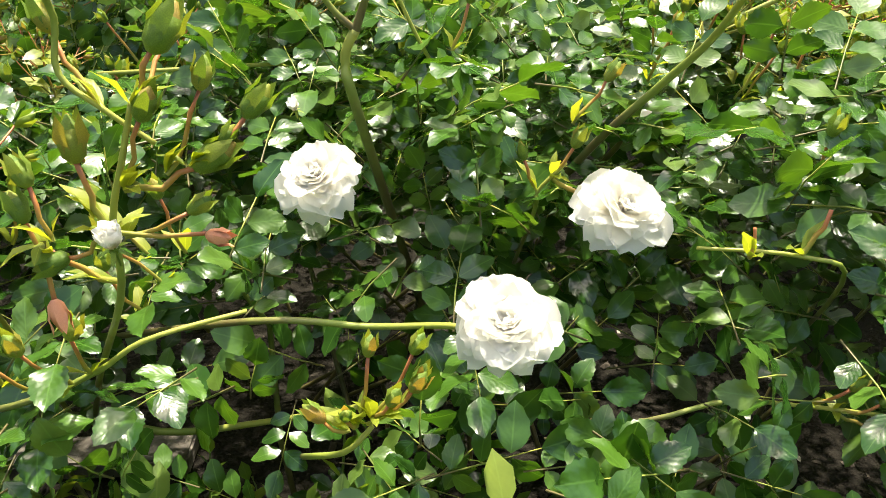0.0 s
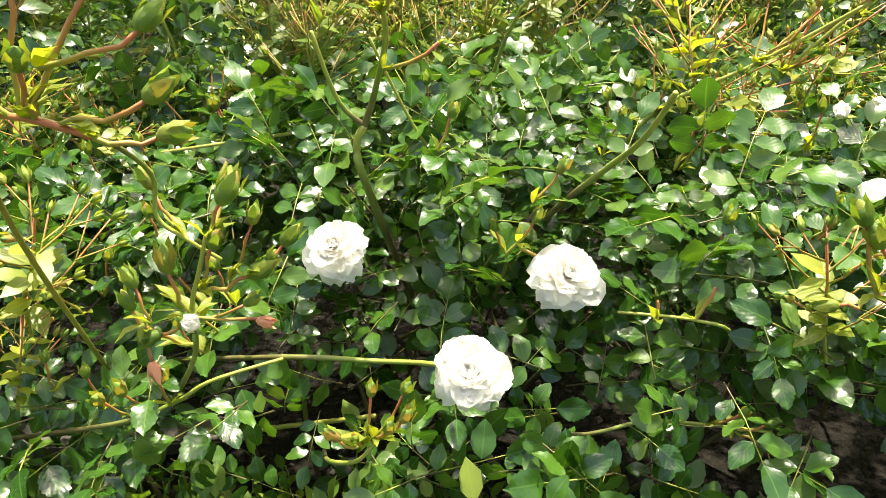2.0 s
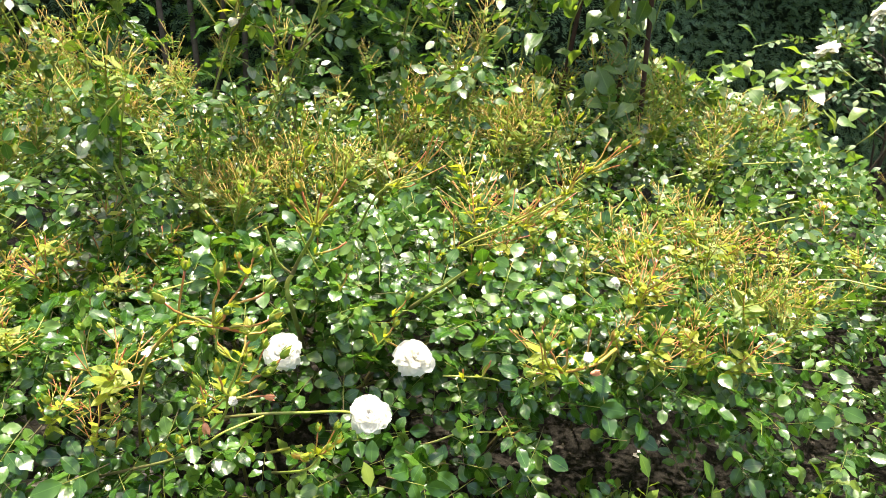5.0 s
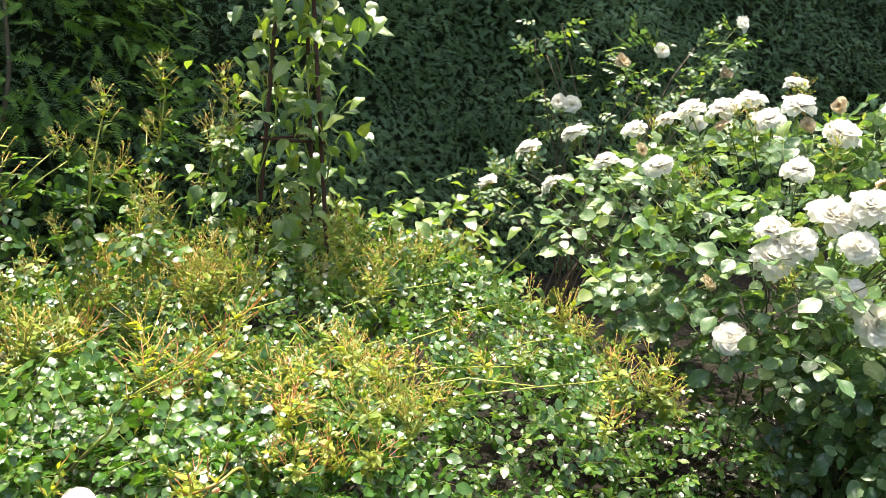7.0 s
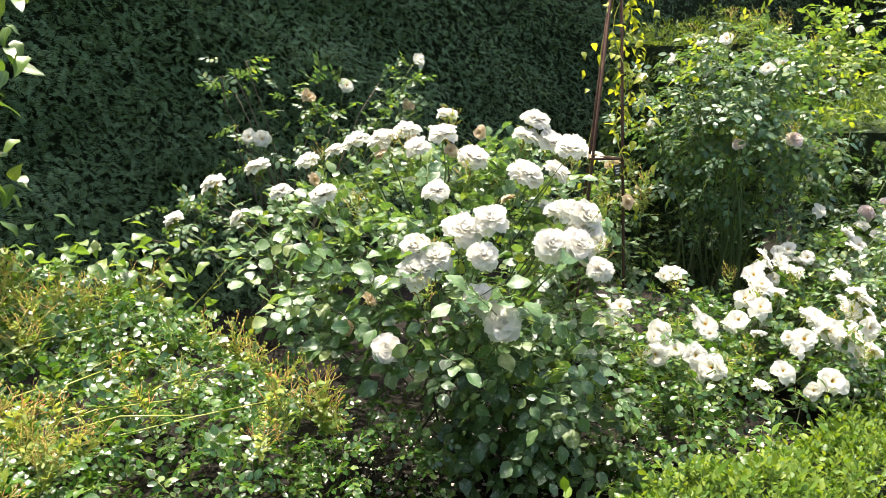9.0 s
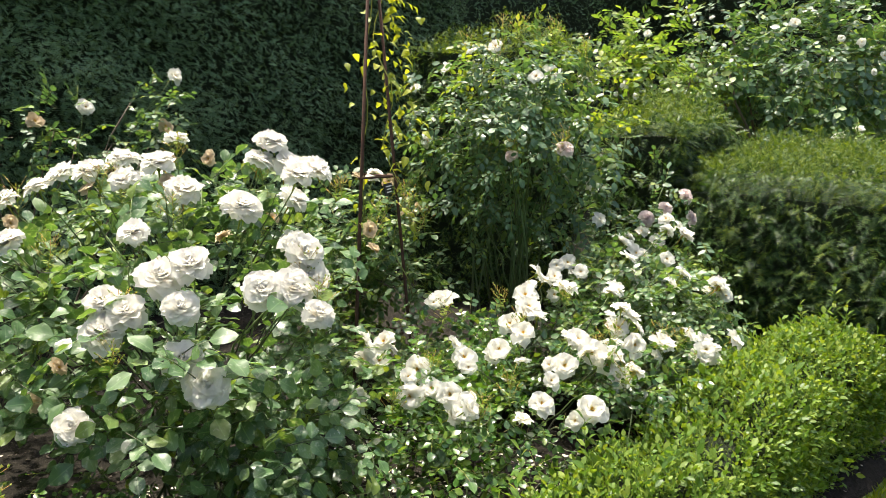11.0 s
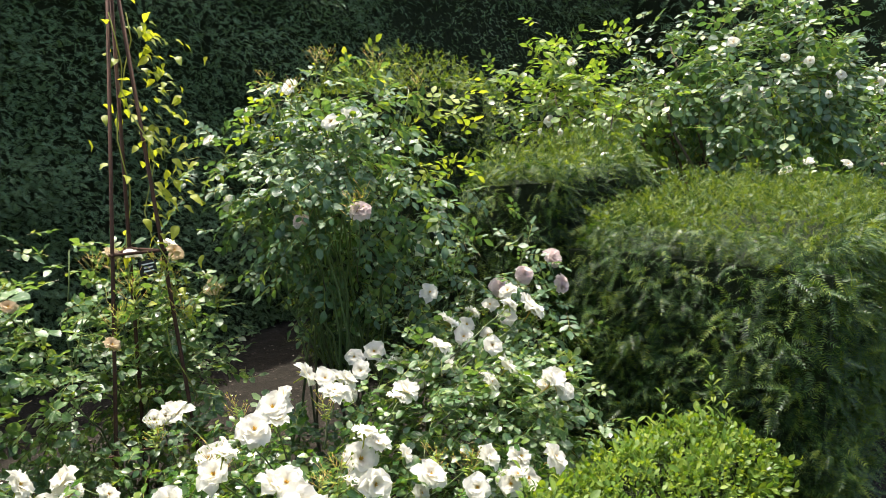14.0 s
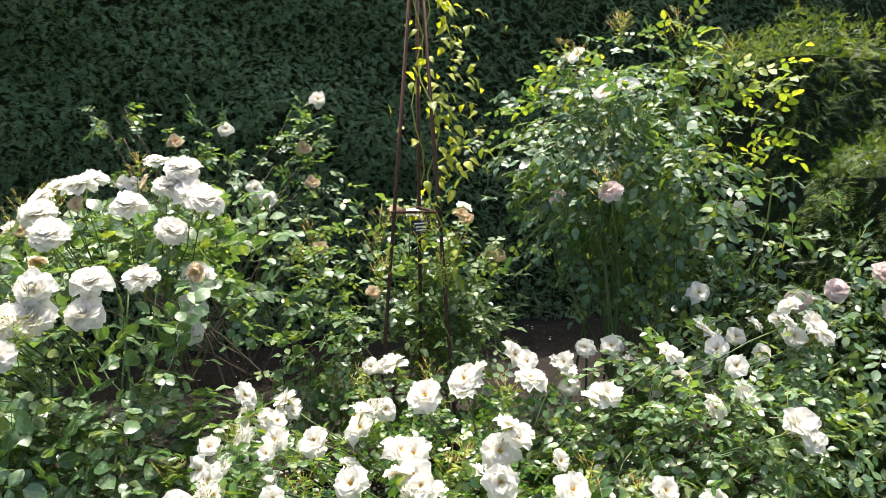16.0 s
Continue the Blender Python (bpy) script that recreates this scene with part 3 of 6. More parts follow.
# crumbs, chips and fallen petals on the soil
k = 9000
px = RNG.uniform(-1.5, 6.5, k)
py = np.array([bed_edge(x) for x in px]) + 0.05 + RNG.uniform(0, 1, k) * (3.3 - np.array([bed_edge(x) for x in px]))
pz = np.array([0.03 + 0.018 * noise.noise((x * 6, y * 6, 0)) + 0.012 * noise.noise((x * 19, y * 19, 3)) for x, y in zip(px, py)])
chip = Shape([(-0.5, -0.9, 0), (0.5, -1, 0.1), (0.6, 0.8, 0.05), (-0.4, 1, 0.2), (0, 0, 0.6)], [(0, 1, 4), (1, 2, 4), (2, 3, 4), (3, 0, 4)], [(0, 0)] * 5)
way = np.c_[RNG.normal(0, 1, (k, 2)), RNG.normal(0, 0.15, k)]
ms = poses(np.c_[px, py, pz], way, np.array((0, 0, 1.0)) + RNG.normal(0, 0.25, (k, 3)), RNG.uniform(0.003, 0.012, k))
tagged(new("mulch", to_mesh("mulch", stamped(chip, ms[:6500]), [CHIP], False)), "brown chips and crumbs of soil on the bed", "mulch", kind="stuff")
petal_flake = leaflet(1.0, 0.9, 3, 0.3, 0.25)
ms[6500:, :3, :3] *= 2.0
ms[7500:, :3, 3] = np.c_[2.0 + 1.7 * RNG.uniform(0, 1, 1500), -0.1 + 1.3 * RNG.uniform(0, 1, 1500), np.full(1500, 0.048)]
tagged(new("fallen_petals", to_mesh("fallen_petals", stamped(petal_flake, ms[6500:]), [PALE_CHIP])), "pale fallen rose petals scattered on the soil", "petals", kind="stuff")

# grass along the cut edge
k = 26000
gx = RNG.uniform(3.6, 8.5, k)
gy = np.array([bed_edge(x) for x in gx]) - 0.0 - RNG.uniform(0, 1, k) ** 1.5 * 1.6
blade = Shape([(-0.1, 0, 0), (0.1, 0, 0), (0.07, 0.5, 0.06), (-0.07, 0.5, 0.06), (0, 1, 0.25)], [(0, 1, 2, 3), (3, 2, 4)], [(0, 0), (1, 0), (1, 0.5), (0, 0.5), (0.5, 1)])
ms = poses(np.c_[gx, gy, np.full(k, -0.03)], np.c_[RNG.normal(0, 0.35, (k, 2)), np.ones(k)], RNG.normal(0, 1, (k, 3)), RNG.uniform(0.018, 0.04, k))
tagged(new("lawn_grass", to_mesh("lawn_grass", stamped(blade, ms), [GRASS])), "short bright green grass along the cut lawn edge", "grass", kind="stuff")

# ---- tall hedge behind the bed and far hedge ----
def needle_spray(seed, length=1.0, pairs=7, width=0.1, reach=0.36, droop=0.25):
    """A twig with two rows of needles, along y."""
    rng = np.random.default_rng(seed)
    v, uv, faces = [], [], []
    for i in range(pairs * 2 + 1):
        t = (i // 2 + 0.6) / (pairs + 0.6) if i < pairs * 2 else 1.0
        side = -1 if i % 2 else 1
        a = np.array((0, t * length * 0.9, -droop * length * t * t))
        d = np.array((side * 0.85, 0.55, rng.normal(0.1, 0.12))) if i < pairs * 2 else np.array((0, 1, -0.2))
        d = d / np.linalg.norm(d) * reach * length * (1 - 0.45 * t) * rng.uniform(0.8, 1.15)
        s = np.array((-d[1], d[0], 0))
        s = s / np.linalg.norm(s) * width * length / 2
        b = len(v)
        v += [a - s, a + s + np.array((0, 0, 0.02 * length)), a + d]
        uv += [(0.2, 0), (0.8, 0), (0.5, 1)]
        faces.append((b, b + 1, b + 2))
    return Shape(v, faces, uv)


def sprig_wall(count, x0, x1, z0, z1, face, seed, size):
    """Poses of sprays over an upright wall; face(u, z) gives place and outward direction."""
    rng = np.random.default_rng(seed)
    u, z = rng.uniform(x0, x1, count), rng.uniform(z0, z1, count)
    p, out = face(u, z)
    ahead = out * 0.55 + np.c_[rng.normal(0, 0.65, (count, 2)), rng.normal(-0.15, 0.5, count)]
    up = np.c_[rng.normal(0, 0.3, (count, 2)), np.ones(count)] + out * 1.0
    return poses(p - out * rng.uniform(-0.02, 0.05, (count, 1)), ahead, up, size * rng.uniform(0.7, 1.3, count))


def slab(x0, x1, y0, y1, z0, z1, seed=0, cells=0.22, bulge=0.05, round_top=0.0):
    """A clipped hedge body with an uneven skin, in the shade-dark core colour."""
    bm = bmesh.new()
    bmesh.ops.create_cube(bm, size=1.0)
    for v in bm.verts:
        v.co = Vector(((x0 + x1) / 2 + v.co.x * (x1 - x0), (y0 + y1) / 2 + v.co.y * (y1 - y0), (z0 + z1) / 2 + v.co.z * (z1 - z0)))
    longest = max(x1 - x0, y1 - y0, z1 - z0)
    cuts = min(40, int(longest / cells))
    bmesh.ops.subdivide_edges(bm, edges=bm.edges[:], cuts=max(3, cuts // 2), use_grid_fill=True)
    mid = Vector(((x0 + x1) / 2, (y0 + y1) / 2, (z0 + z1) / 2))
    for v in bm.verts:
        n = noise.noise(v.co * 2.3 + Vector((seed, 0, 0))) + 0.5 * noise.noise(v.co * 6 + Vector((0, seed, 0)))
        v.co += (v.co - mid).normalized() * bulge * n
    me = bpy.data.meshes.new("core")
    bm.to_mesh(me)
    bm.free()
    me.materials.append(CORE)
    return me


HEDGE_Y, HEDGE_TOP = 3.2, 3.3
hedge = thing("hedge", (3.5, HEDGE_Y + 0.5, 0), "tall dark green clipped yew hedge behind the roses", "hedge", kind="structure")
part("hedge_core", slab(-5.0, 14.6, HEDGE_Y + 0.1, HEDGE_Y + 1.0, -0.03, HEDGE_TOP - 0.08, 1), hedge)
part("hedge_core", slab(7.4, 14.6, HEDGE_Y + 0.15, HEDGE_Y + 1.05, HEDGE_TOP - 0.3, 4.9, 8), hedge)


def hedge_face(u, z):
    w = lumps(np.c_[u * 1.1, z * 1.4, u * 0], 5, 0.07)
    lean = np.where(z > HEDGE_TOP - 0.15, (z - HEDGE_TOP + 0.15), 0)
    return np.c_[u, HEDGE_Y + w + lean, z], np.tile((0.0, -1.0, 0.05), (len(u), 1))


sprays = [needle_spray(s, 1.0, 4, 0.15, 0.42) for s in range(4)]
for a, b, count in ((-1.6, 1.6, 15000), (1.6, 4.6, 27000), (4.6, 8.0, 19000), (8.0, 13.4, 8000)):
    ms = sprig_wall(count, a, b, 0.05, HEDGE_TOP, hedge_face, int(a * 10) + 60, 0.055)
    part("hedge_foliage", to_mesh("hedge_foliage", joined([stamped(s, ms[k::4]) for k, s in enumerate(sprays)]), [HEDGE_LEAF]), hedge, kind="stuff")

ms = sprig_wall(3500, 7.3, 13.4, HEDGE_TOP - 0.3, 4.9, lambda u, z: (np.c_[u, HEDGE_Y + lumps(np.c_[u, z, u * 0], 5, 0.07), z], np.tile((0.0, -1.0, 0.05), (len(u), 1))), 611, 0.1)
part("hedge_foliage", to_mesh("hedge_foliage", joined([stamped(s, ms[k::4]) for k, s in enumerate(sprays)]), [HEDGE_LEAF]), hedge, kind="stuff")

far_hedge = thing("hedge", (13.9, -1, 0), "tall dark clipped hedge closing the far end", "hedge", kind="structure")
part("hedge_core", slab(13.5, 14.6, -9.0, HEDGE_Y, -0.03, 5.3, 2), far_hedge)
def far_face(u, z):
    w = lumps(np.c_[u, z * 1.3, u * 0], 6, 0.12)
    return np.c_[13.42 + w, u, z], np.tile((-1.0, 0.0, 0.05), (len(u), 1))
ms = sprig_wall(5000, -6.0, HEDGE_Y, 0.3, 5.35, far_face, 77, 0.14)
part("hedge_foliage", to_mesh("hedge_foliage", joined([stamped(s, ms[k::4]) for k, s in enumerate(sprays)]), [HEDGE_LEAF]), far_hedge, kind="stuff")

# hedges that close the garden out of view
for name, box in (("hedge", (-6.0, -5.0, -9.0, 3.3)), ("hedge", (-6.0, 14.5, -10.0, -9.0))):
    side = thing(name, ((box[0] + box[1]) / 2, (box[2] + box[3]) / 2, 0), "dark clipped hedge closing the garden", "hedge", kind="structure")
    part("hedge_core", slab(box[0], box[1], box[2], box[3], -0.03, 2.4, 4), side)

# soft conifer growing in front of the tall hedge
conifer = thing("conifer", (0.15, 3.0, 0.0), "soft green conifer with bare brown stems against the hedge", "conifer")
p, out = shell(1500, (0.2, 3.05, 1.2), (0.62, 0.28, 1.35), 21, 0.25, 0.6, 0.2)
ms = leaf_poses(p, out, 22, 0.115, 0.2, 0.5)
part("foliage", to_mesh("foliage", joined([stamped(needle_spray(40 + k, 1.0, 9, 0.12, 0.34, 0.3), ms[k::3]) for k in range(3)]), [CONIFER_LEAF]), conifer, kind="stuff")
for k in range(6):
    foot = np.array((-0.45 + 0.09 * k, 3.0 - 0.02 * k, 0.0))
    part("stem", to_mesh("stem", tube(bent(foot, foot + np.array((-0.12 + 0.05 * k, 0.02, 1.9)), 0.0, 7, 0.02), np.linspace(0.016, 0.006, 7), 6), [WOOD_STEM]), conifer)

# ---- clipped yew, stepped ----
def yew_block(box, seed, count, label, tip_share=0.5, skew=0.0):
    x0, x1, y0, y1, z1 = box
    block = thing("yew_block", ((x0 + x1) / 2, (y0 + y1) / 2, 0), label, "yew", "stepped yew blocks")
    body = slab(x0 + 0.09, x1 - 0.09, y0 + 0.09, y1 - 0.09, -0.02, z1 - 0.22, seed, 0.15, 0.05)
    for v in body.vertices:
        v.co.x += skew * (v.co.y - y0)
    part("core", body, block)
    rng = np.random.default_rng(seed)
    # points over top and sides, softened at the corners
    area = np.array([(x1 - x0) * (y1 - y0), (y1 - y0) * z1, (y1 - y0) * z1 * 0.5, (x1 - x0) * z1, (x1 - x0) * z1 * 0.5])
    which = rng.choice(5, count, p=area / area.sum())
    a, b = rng.uniform(0, 1, count), rng.uniform(0, 1, count)
    p, out = np.zeros((count, 3)), np.zeros((count, 3))
    X, Y, Z = x0 + (x1 - x0) * a, y0 + (y1 - y0) * a, 0.04 + (z1 - 0.04) * b
    Yb = y0 + (y1 - y0) * b
    for f, (pp, oo) in enumerate((((X, Yb, np.full(count, z1)), (0, 0, 1)), ((np.full(count, x0), Y, Z), (-1, 0, 0)), ((np.full(count, x1), Y, Z), (1, 0, 0)), ((X, np.full(count, y0), Z), (0, -1, 0)), ((X, np.full(count, y1), Z), (0, 1, 0)))):
        sel = which == f
        p[sel], out[sel] = np.stack(pp, 1)[sel], oo
    mid, half = np.array(((x0 + x1) / 2, (y0 + y1) / 2, z1 / 2)), np.array(((x1 - x0) / 2, (y1 - y0) / 2, z1 / 2))
    q = (p - mid) / half
    q[:, 2] = np.maximum(q[:, 2], -0.2)
    soft = np.sum(np.abs(q) ** 5, 1) ** (-1 / 5)
    top = p[:, 2] > z1 * 0.35
    p = np.where(top[:, None], mid + (p - mid) * np.minimum(1, soft)[:, None], p)
    out = unit(out + 0.5 * unit(p - mid) * (np.abs(q) > 0.85))
    p = p + out * (lumps(p * 2.6, seed, 0.075) + lumps(p * 11.0, seed + 3, 0.05))[:, None] - out * rng.uniform(0, 1, (count, 1)) ** 1.3 * 0.14
    side = np.clip(1 - out[:, 2:3], 0, 1)
    p[:, 0] += skew * (p[:, 1] - y0)
    ahead = out * (0.9 - 0.3 * side) + rng.normal(0, 0.7, (count, 3)) + np.array((-0.05, -0.05, 0.12)) * (1 - side) - np.array((0, 0, 0.3)) * side
    up = np.array((0, 0, 1.0)) + out * (0.4 + 0.3 * side) + rng.normal(0, 0.4, (count, 3))
    ms = poses(p, ahead, up, np.where(out[:, 2] > 0.5, 0.042, 0.076) * rng.uniform(0.55, 1.35, count))
    young = rng.uniform(0, 1, count) < tip_share * np.clip(out[:, 2] * 1.1 + 0.34, 0.05, 1)
    kinds = [needle_spray(80 + k, 1.0, 8, 0.065, 0.33, 0.25) for k in range(3)]
    for name, sel, mat in (("foliage", ~young, YEW_LEAF), ("new_growth", young, YEW_TIP)):
        mm = ms[sel]
        part(name, to_mesh(name, joined([stamped(s, mm[k::3]) for k, s in enumerate(kinds)]), [mat]), block, kind="stuff")


yew_block((4.98, 7.1, -1.24, 0.12, 1.24), 31, 24000, "low clipped yew block with yellow-green new growth on top", 0.62, 0.17)
yew_block((5.2, 6.5, 0.05, 0.66, 1.54), 32, 9500, "middle step of clipped yew with fresh tips", 0.6)
yew_block((5.68, 6.5, 1.15, 2.35, 2.06), 33, 10000, "tall rounded step of clipped yew by the hedge", 0.75)

# ---- box edging ----
BOX_LINE = [(-1.6, 0.38), (-0.9, 0.38), (-0.3, 0.38), (0.5, 0.27), (1.3, -0.09), (2.4, -0.47), (3.4, -0.68), (4.1, -0.78), (4.78, -0.92)]
BX, BY = np.array([b[0] for b in BOX_LINE]), np.array([b[1] for b in BOX_LINE])


def box_top(x):
    return np.interp(x, (-1.6, 1.0, 3.0, 4.8), (0.40, 0.41, 0.46, 0.56))


def box_sprig(seed, leaves=6, length=1.0):
    """An upright box shoot with small oval leaves, along y."""
    rng = np.random.default_rng(seed)
    out = [tube([(0, 0, 0), (0, length, 0)], np.array((0.02, 0.01)) * length, 3, 1)]
    t = np.linspace(0.12, 1.0, leaves)
    ang = np.repeat(np.arange((leaves + 1) // 2) * 1.57, 2)[:leaves] + np.tile((0, np.pi), leaves)[:leaves] + rng.normal(0, 0.25, leaves)
    ahead = np.c_[np.cos(ang) * 0.8, 0.5 + 0.6 * t, np.sin(ang) * 0.8]
    at = np.c_[np.zeros(leaves), t * length, np.zeros(leaves)]
    up = np.tile((0.0, 1.0, 0.0), (leaves, 1)) - ahead * 0.2
    out.append(stamped(leaflet(0.4 * length, 0.22 * length, 3, 0.3, 0.1, 0, 0.5), poses(at, ahead, up, rng.uniform(0.75, 1.1, leaves))))
    return joined(out)


box_edging = thing("box_hedge", (2.0, -0.3, 0), "low clipped box edging with bright green young leaves", "hedge")
bm_v, bm_f = [], []
for x in np.linspace(-1.6, 4.6, 60):
    y, h = float(np.interp(x, BX, BY)), float(box_top(x)) - 0.07
    b = len(bm_v)
    for dy, z in ((-0.13, 0.0), (-0.15, h * 0.5), (-0.12, h), (0.12, h), (0.15, h * 0.5), (0.13, 0.0)):
        bm_v.append((x, y + dy + RNG.normal(0, 0.012), z + RNG.normal(0, 0.01)))
    if b:
        bm_f += [(b - 6 + j, b + j, b + j + 1, b - 5 + j) for j in range(5)]
bm_f.append(tuple(range(len(bm_v) - 6, len(bm_v))))
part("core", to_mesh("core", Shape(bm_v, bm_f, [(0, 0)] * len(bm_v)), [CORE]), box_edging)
k = 10500
bx = -1.5 + 6.14 * RNG.uniform(0, 1, k) ** 0.75
bx[9700:] = 4.5 + RNG.uniform(0, 0.16, 800)
top = box_top(bx)
s = RNG.uniform(-1, 1, k)
face = RNG.choice(3, k, p=(0.44, 0.36, 0.2))
by = np.interp(bx, BX, BY) + np.where(face == 0, s * 0.17, np.where(face == 1, -0.17, 0.17)) + RNG.normal(0, 0.018, k)
bz = np.where(face == 0, top - 0.05 - 0.05 * s ** 4, 0.05 + (top - 0.1) * RNG.uniform(0, 1, k)) + lumps(np.c_[bx * 3, by * 3, bx * 0], 9, 0.05)
outv = np.stack([np.where(bx > 4.58, 0.5, 0), np.where(face == 0, 0.3 * s, np.where(face == 1, -1, 1)), np.where(face == 0, 1.3, 0.8)], 1)
sprigs = [box_sprig(90 + j) for j in range(4)]
keep = ~((np.abs(bx) < 0.5) & (by < 0.25))
ms = poses(np.c_[bx, by, bz], outv + RNG.normal(0, 0.4, (k, 3)), RNG.normal(0, 1, (k, 3)), RNG.uniform(0.042, 0.072, k))
tall = RNG.uniform(0, 1, k) < 0.04
ms[tall, :3, :3] *= 1.6
ms = ms[keep]
part("foliage", to_mesh("foliage", joined([stamped(q, ms[j::4]) for j, q in enumerate(sprigs)]), [BOX_LEAF, BOX_LEAF]), box_edging, kind="stuff")
for x, y, z in ((4.66, -0.86, 0.74), (4.62, -0.92, 0.66), (4.3, -0.8, 0.63), (3.8, -0.6, 0.62), (3.4, -0.55, 0.6), (2.9, -0.42, 0.58), (2.6, -0.36, 0.58), (4.5, -0.75, 0.66), (-0.25, 0.44, 0.46), (-0.19, 0.43, 0.45), (0.5, 0.37, 0.47), (0.6, 0.34, 0.47), (0.05, 0.42, 0.46)):
    y0 = float(np.interp(x, BX, BY))
    sh = stamped(sprigs[0], poses(np.array(((x, y0 + (y - y0) * 0.8, z - 0.17), (x, y, z - 0.09))), np.array(((0.05, 0.1, 1.0), (0.0, 0.1, 1.0))), np.array((1.0, 0.3, 0)), 0.1))
    part("shoot", to_mesh("shoot", sh, [BOX_LEAF, BOX_LEAF]), box_edging, "upright bright green young shoot")

# ---- rose with glossy leaves and sprays of buds ----
def mound(x, y):
    """Top of the spreading rose."""
    front = np.clip((y - 0.36) / 0.22, 0, 1)
    right = np.clip((1.88 - x) / 0.5, 0, 1)
    back = np.clip((2.25 - y) / 0.5, 0, 1)
    h = (0.40 + 0.26 * np.sqrt(front)) + 0.1 * np.clip(y - 0.7, 0, 1.2) + 0.05 * np.sin(3.1 * x + 1) * np.sin(2.7 * y)
    return h * (0.45 + 0.55 * np.sqrt(right)) * (0.5 + 0.5 * np.sqrt(back))


rose = thing("rose_bush", (0.2, 1.1, 0), "spreading rose with glossy dark leaves, bud sprays and few creamy blooms", "rose bush")
GLOSS = [GLOSSY_LEAF, CANE]
near_leaves = [rose_leaf(2 + (k % 3 == 0), 0.032, 15, True, 0.1, 0.66, 200 + k) for k in range(9)]
near_plain = [rose_leaf(2 + (k % 3 == 0), 0.032, 8, False, 0.07, 0.66, 200 + k) for k in range(9)]
far_leaves = [rose_leaf(2 + (k % 2), 0.032, 4, False, 0.0, 0.64, 220 + k) for k in range(6)]


def mound_leaves(count, x0, x1, y0, y1, seed, depth, size):
    rng = np.random.default_rng(seed)
    x, y = rng.uniform(x0, x1, count), rng.uniform(y0, y1, count)
    h = mound(x, y)
    z = h - depth * rng.uniform(0, 1, count) ** 1.4
    p = np.c_[x, y, np.maximum(z, 0.06)]
    e = 0.03
    out = unit(np.c_[(h - mound(x + e, y)) / e, (h - mound(x, y + e)) / e, np.full(count, 0.8)])
    return p, np.clip(out, -0.8, 1)


p, out = mound_leaves(2050, -0.75, 0.85, 0.42, 0.98, 301, 0.26, 1)
gap = (p[:, 1] < 0.62) & (p[:, 2] < 0.40) & (np.sin(p[:, 0] * 9 + 1.2) > 0.05)
gap |= (p[:, 0] < -0.16) & (p[:, 0] > -0.62) & (p[:, 2] < 0.69 - 0.6 * (p[:, 1] - 0.42)) & (np.random.default_rng(3).uniform(0, 1, len(p)) < 0.5)
gap |= (p[:, 0] > 0.2) & (p[:, 1] < 0.62) & (p[:, 2] < 0.52) & (np.random.default_rng(4).uniform(0, 1, len(p)) < 0.7)
p, out = p[~gap], out[~gap]
clear = np.zeros(len(p), bool)
for c, n in (((0.045, 0.440, 0.600), (0.0, -0.75, 0.45)), ((-0.077, 0.565, 0.645), (0.1, -0.9, 0.3)), ((0.130, 0.545, 0.630), (-0.12, -0.85, 0.38)), ((-0.096, 0.589, 0.691), (0.1, -0.9, 0.2)), ((-0.137, 0.37, 0.69), (0.2, -0.7, 0.3))):
    for step in (0, 0.05, 0.1, 0.15, 0.2):
        clear |= np.linalg.norm(p - (np.array(c) + step * unit(np.array(n))), axis=1) < (0.1 if step < 0.05 else 0.125)
        clear |= np.linalg.norm(p - (np.array(c) + (step * 1.3 + 0.05) * np.array((-0.2, 0.31, 0.93))), axis=1) < 0.07
p, out = p[~clear], out[~clear]
low_leaf = np.clip((0.6 - p[:, 2]) / 0.12, 0, 1)[:, None] * np.clip((0.75 - p[:, 1]) / 0.15, 0, 1)[:, None]
near_ms = leaf_poses(p, out, 302, 1.0, 0.2, 0.3, np.array((-0.12, -0.28, 0)) + low_leaf * np.array((0.1, -0.9, -0.25)))
leafy("foliage", rose, near_leaves, near_ms, [NEAR_LEAF, CANE], lambda q: (q[:, 1] < 0.78) & (abs(q[:, 0]) < 0.55) & (q[:, 2] > 0.46), plain=near_plain)
p, out = mound_leaves(6600, -1.9, 1.9, 0.42, 2.2, 303, 0.3, 1)
keep = ((p[:, 0] / np.where(p[:, 0] > 0, 1.83, 1.9)) ** 4 + ((p[:, 1] - 1.25) / 0.95) ** 4 < 1 + 0.35 * np.sin(p[:, 0] * 5) * np.sin(p[:, 1] * 6)) & ~((p[:, 0] > -0.75) & (p[:, 0] < 0.85) & (p[:, 1] < 0.9)) & ~((p[:, 0] < -0.15) & (p[:, 1] < 0.75) & (p[:, 2] < 0.5))
leafy("foliage", rose, far_leaves, leaf_poses(p[keep], out[keep], 304, 0.92, 0.1, 0.36, (-0.1, -0.2, 0)), GLOSS)
# sprawling growth beside the next bush
side_p, side_out = shell(210, (1.85, 0.66, 0.26), (0.34, 0.3, 0.24), 307, 0.06, 0.4, 0.25)
leafy("foliage", rose, far_leaves, leaf_poses(side_p, side_out, 308, 0.9, 0.1, 0.4, (-0.1, -0.2, 0)), GLOSS)
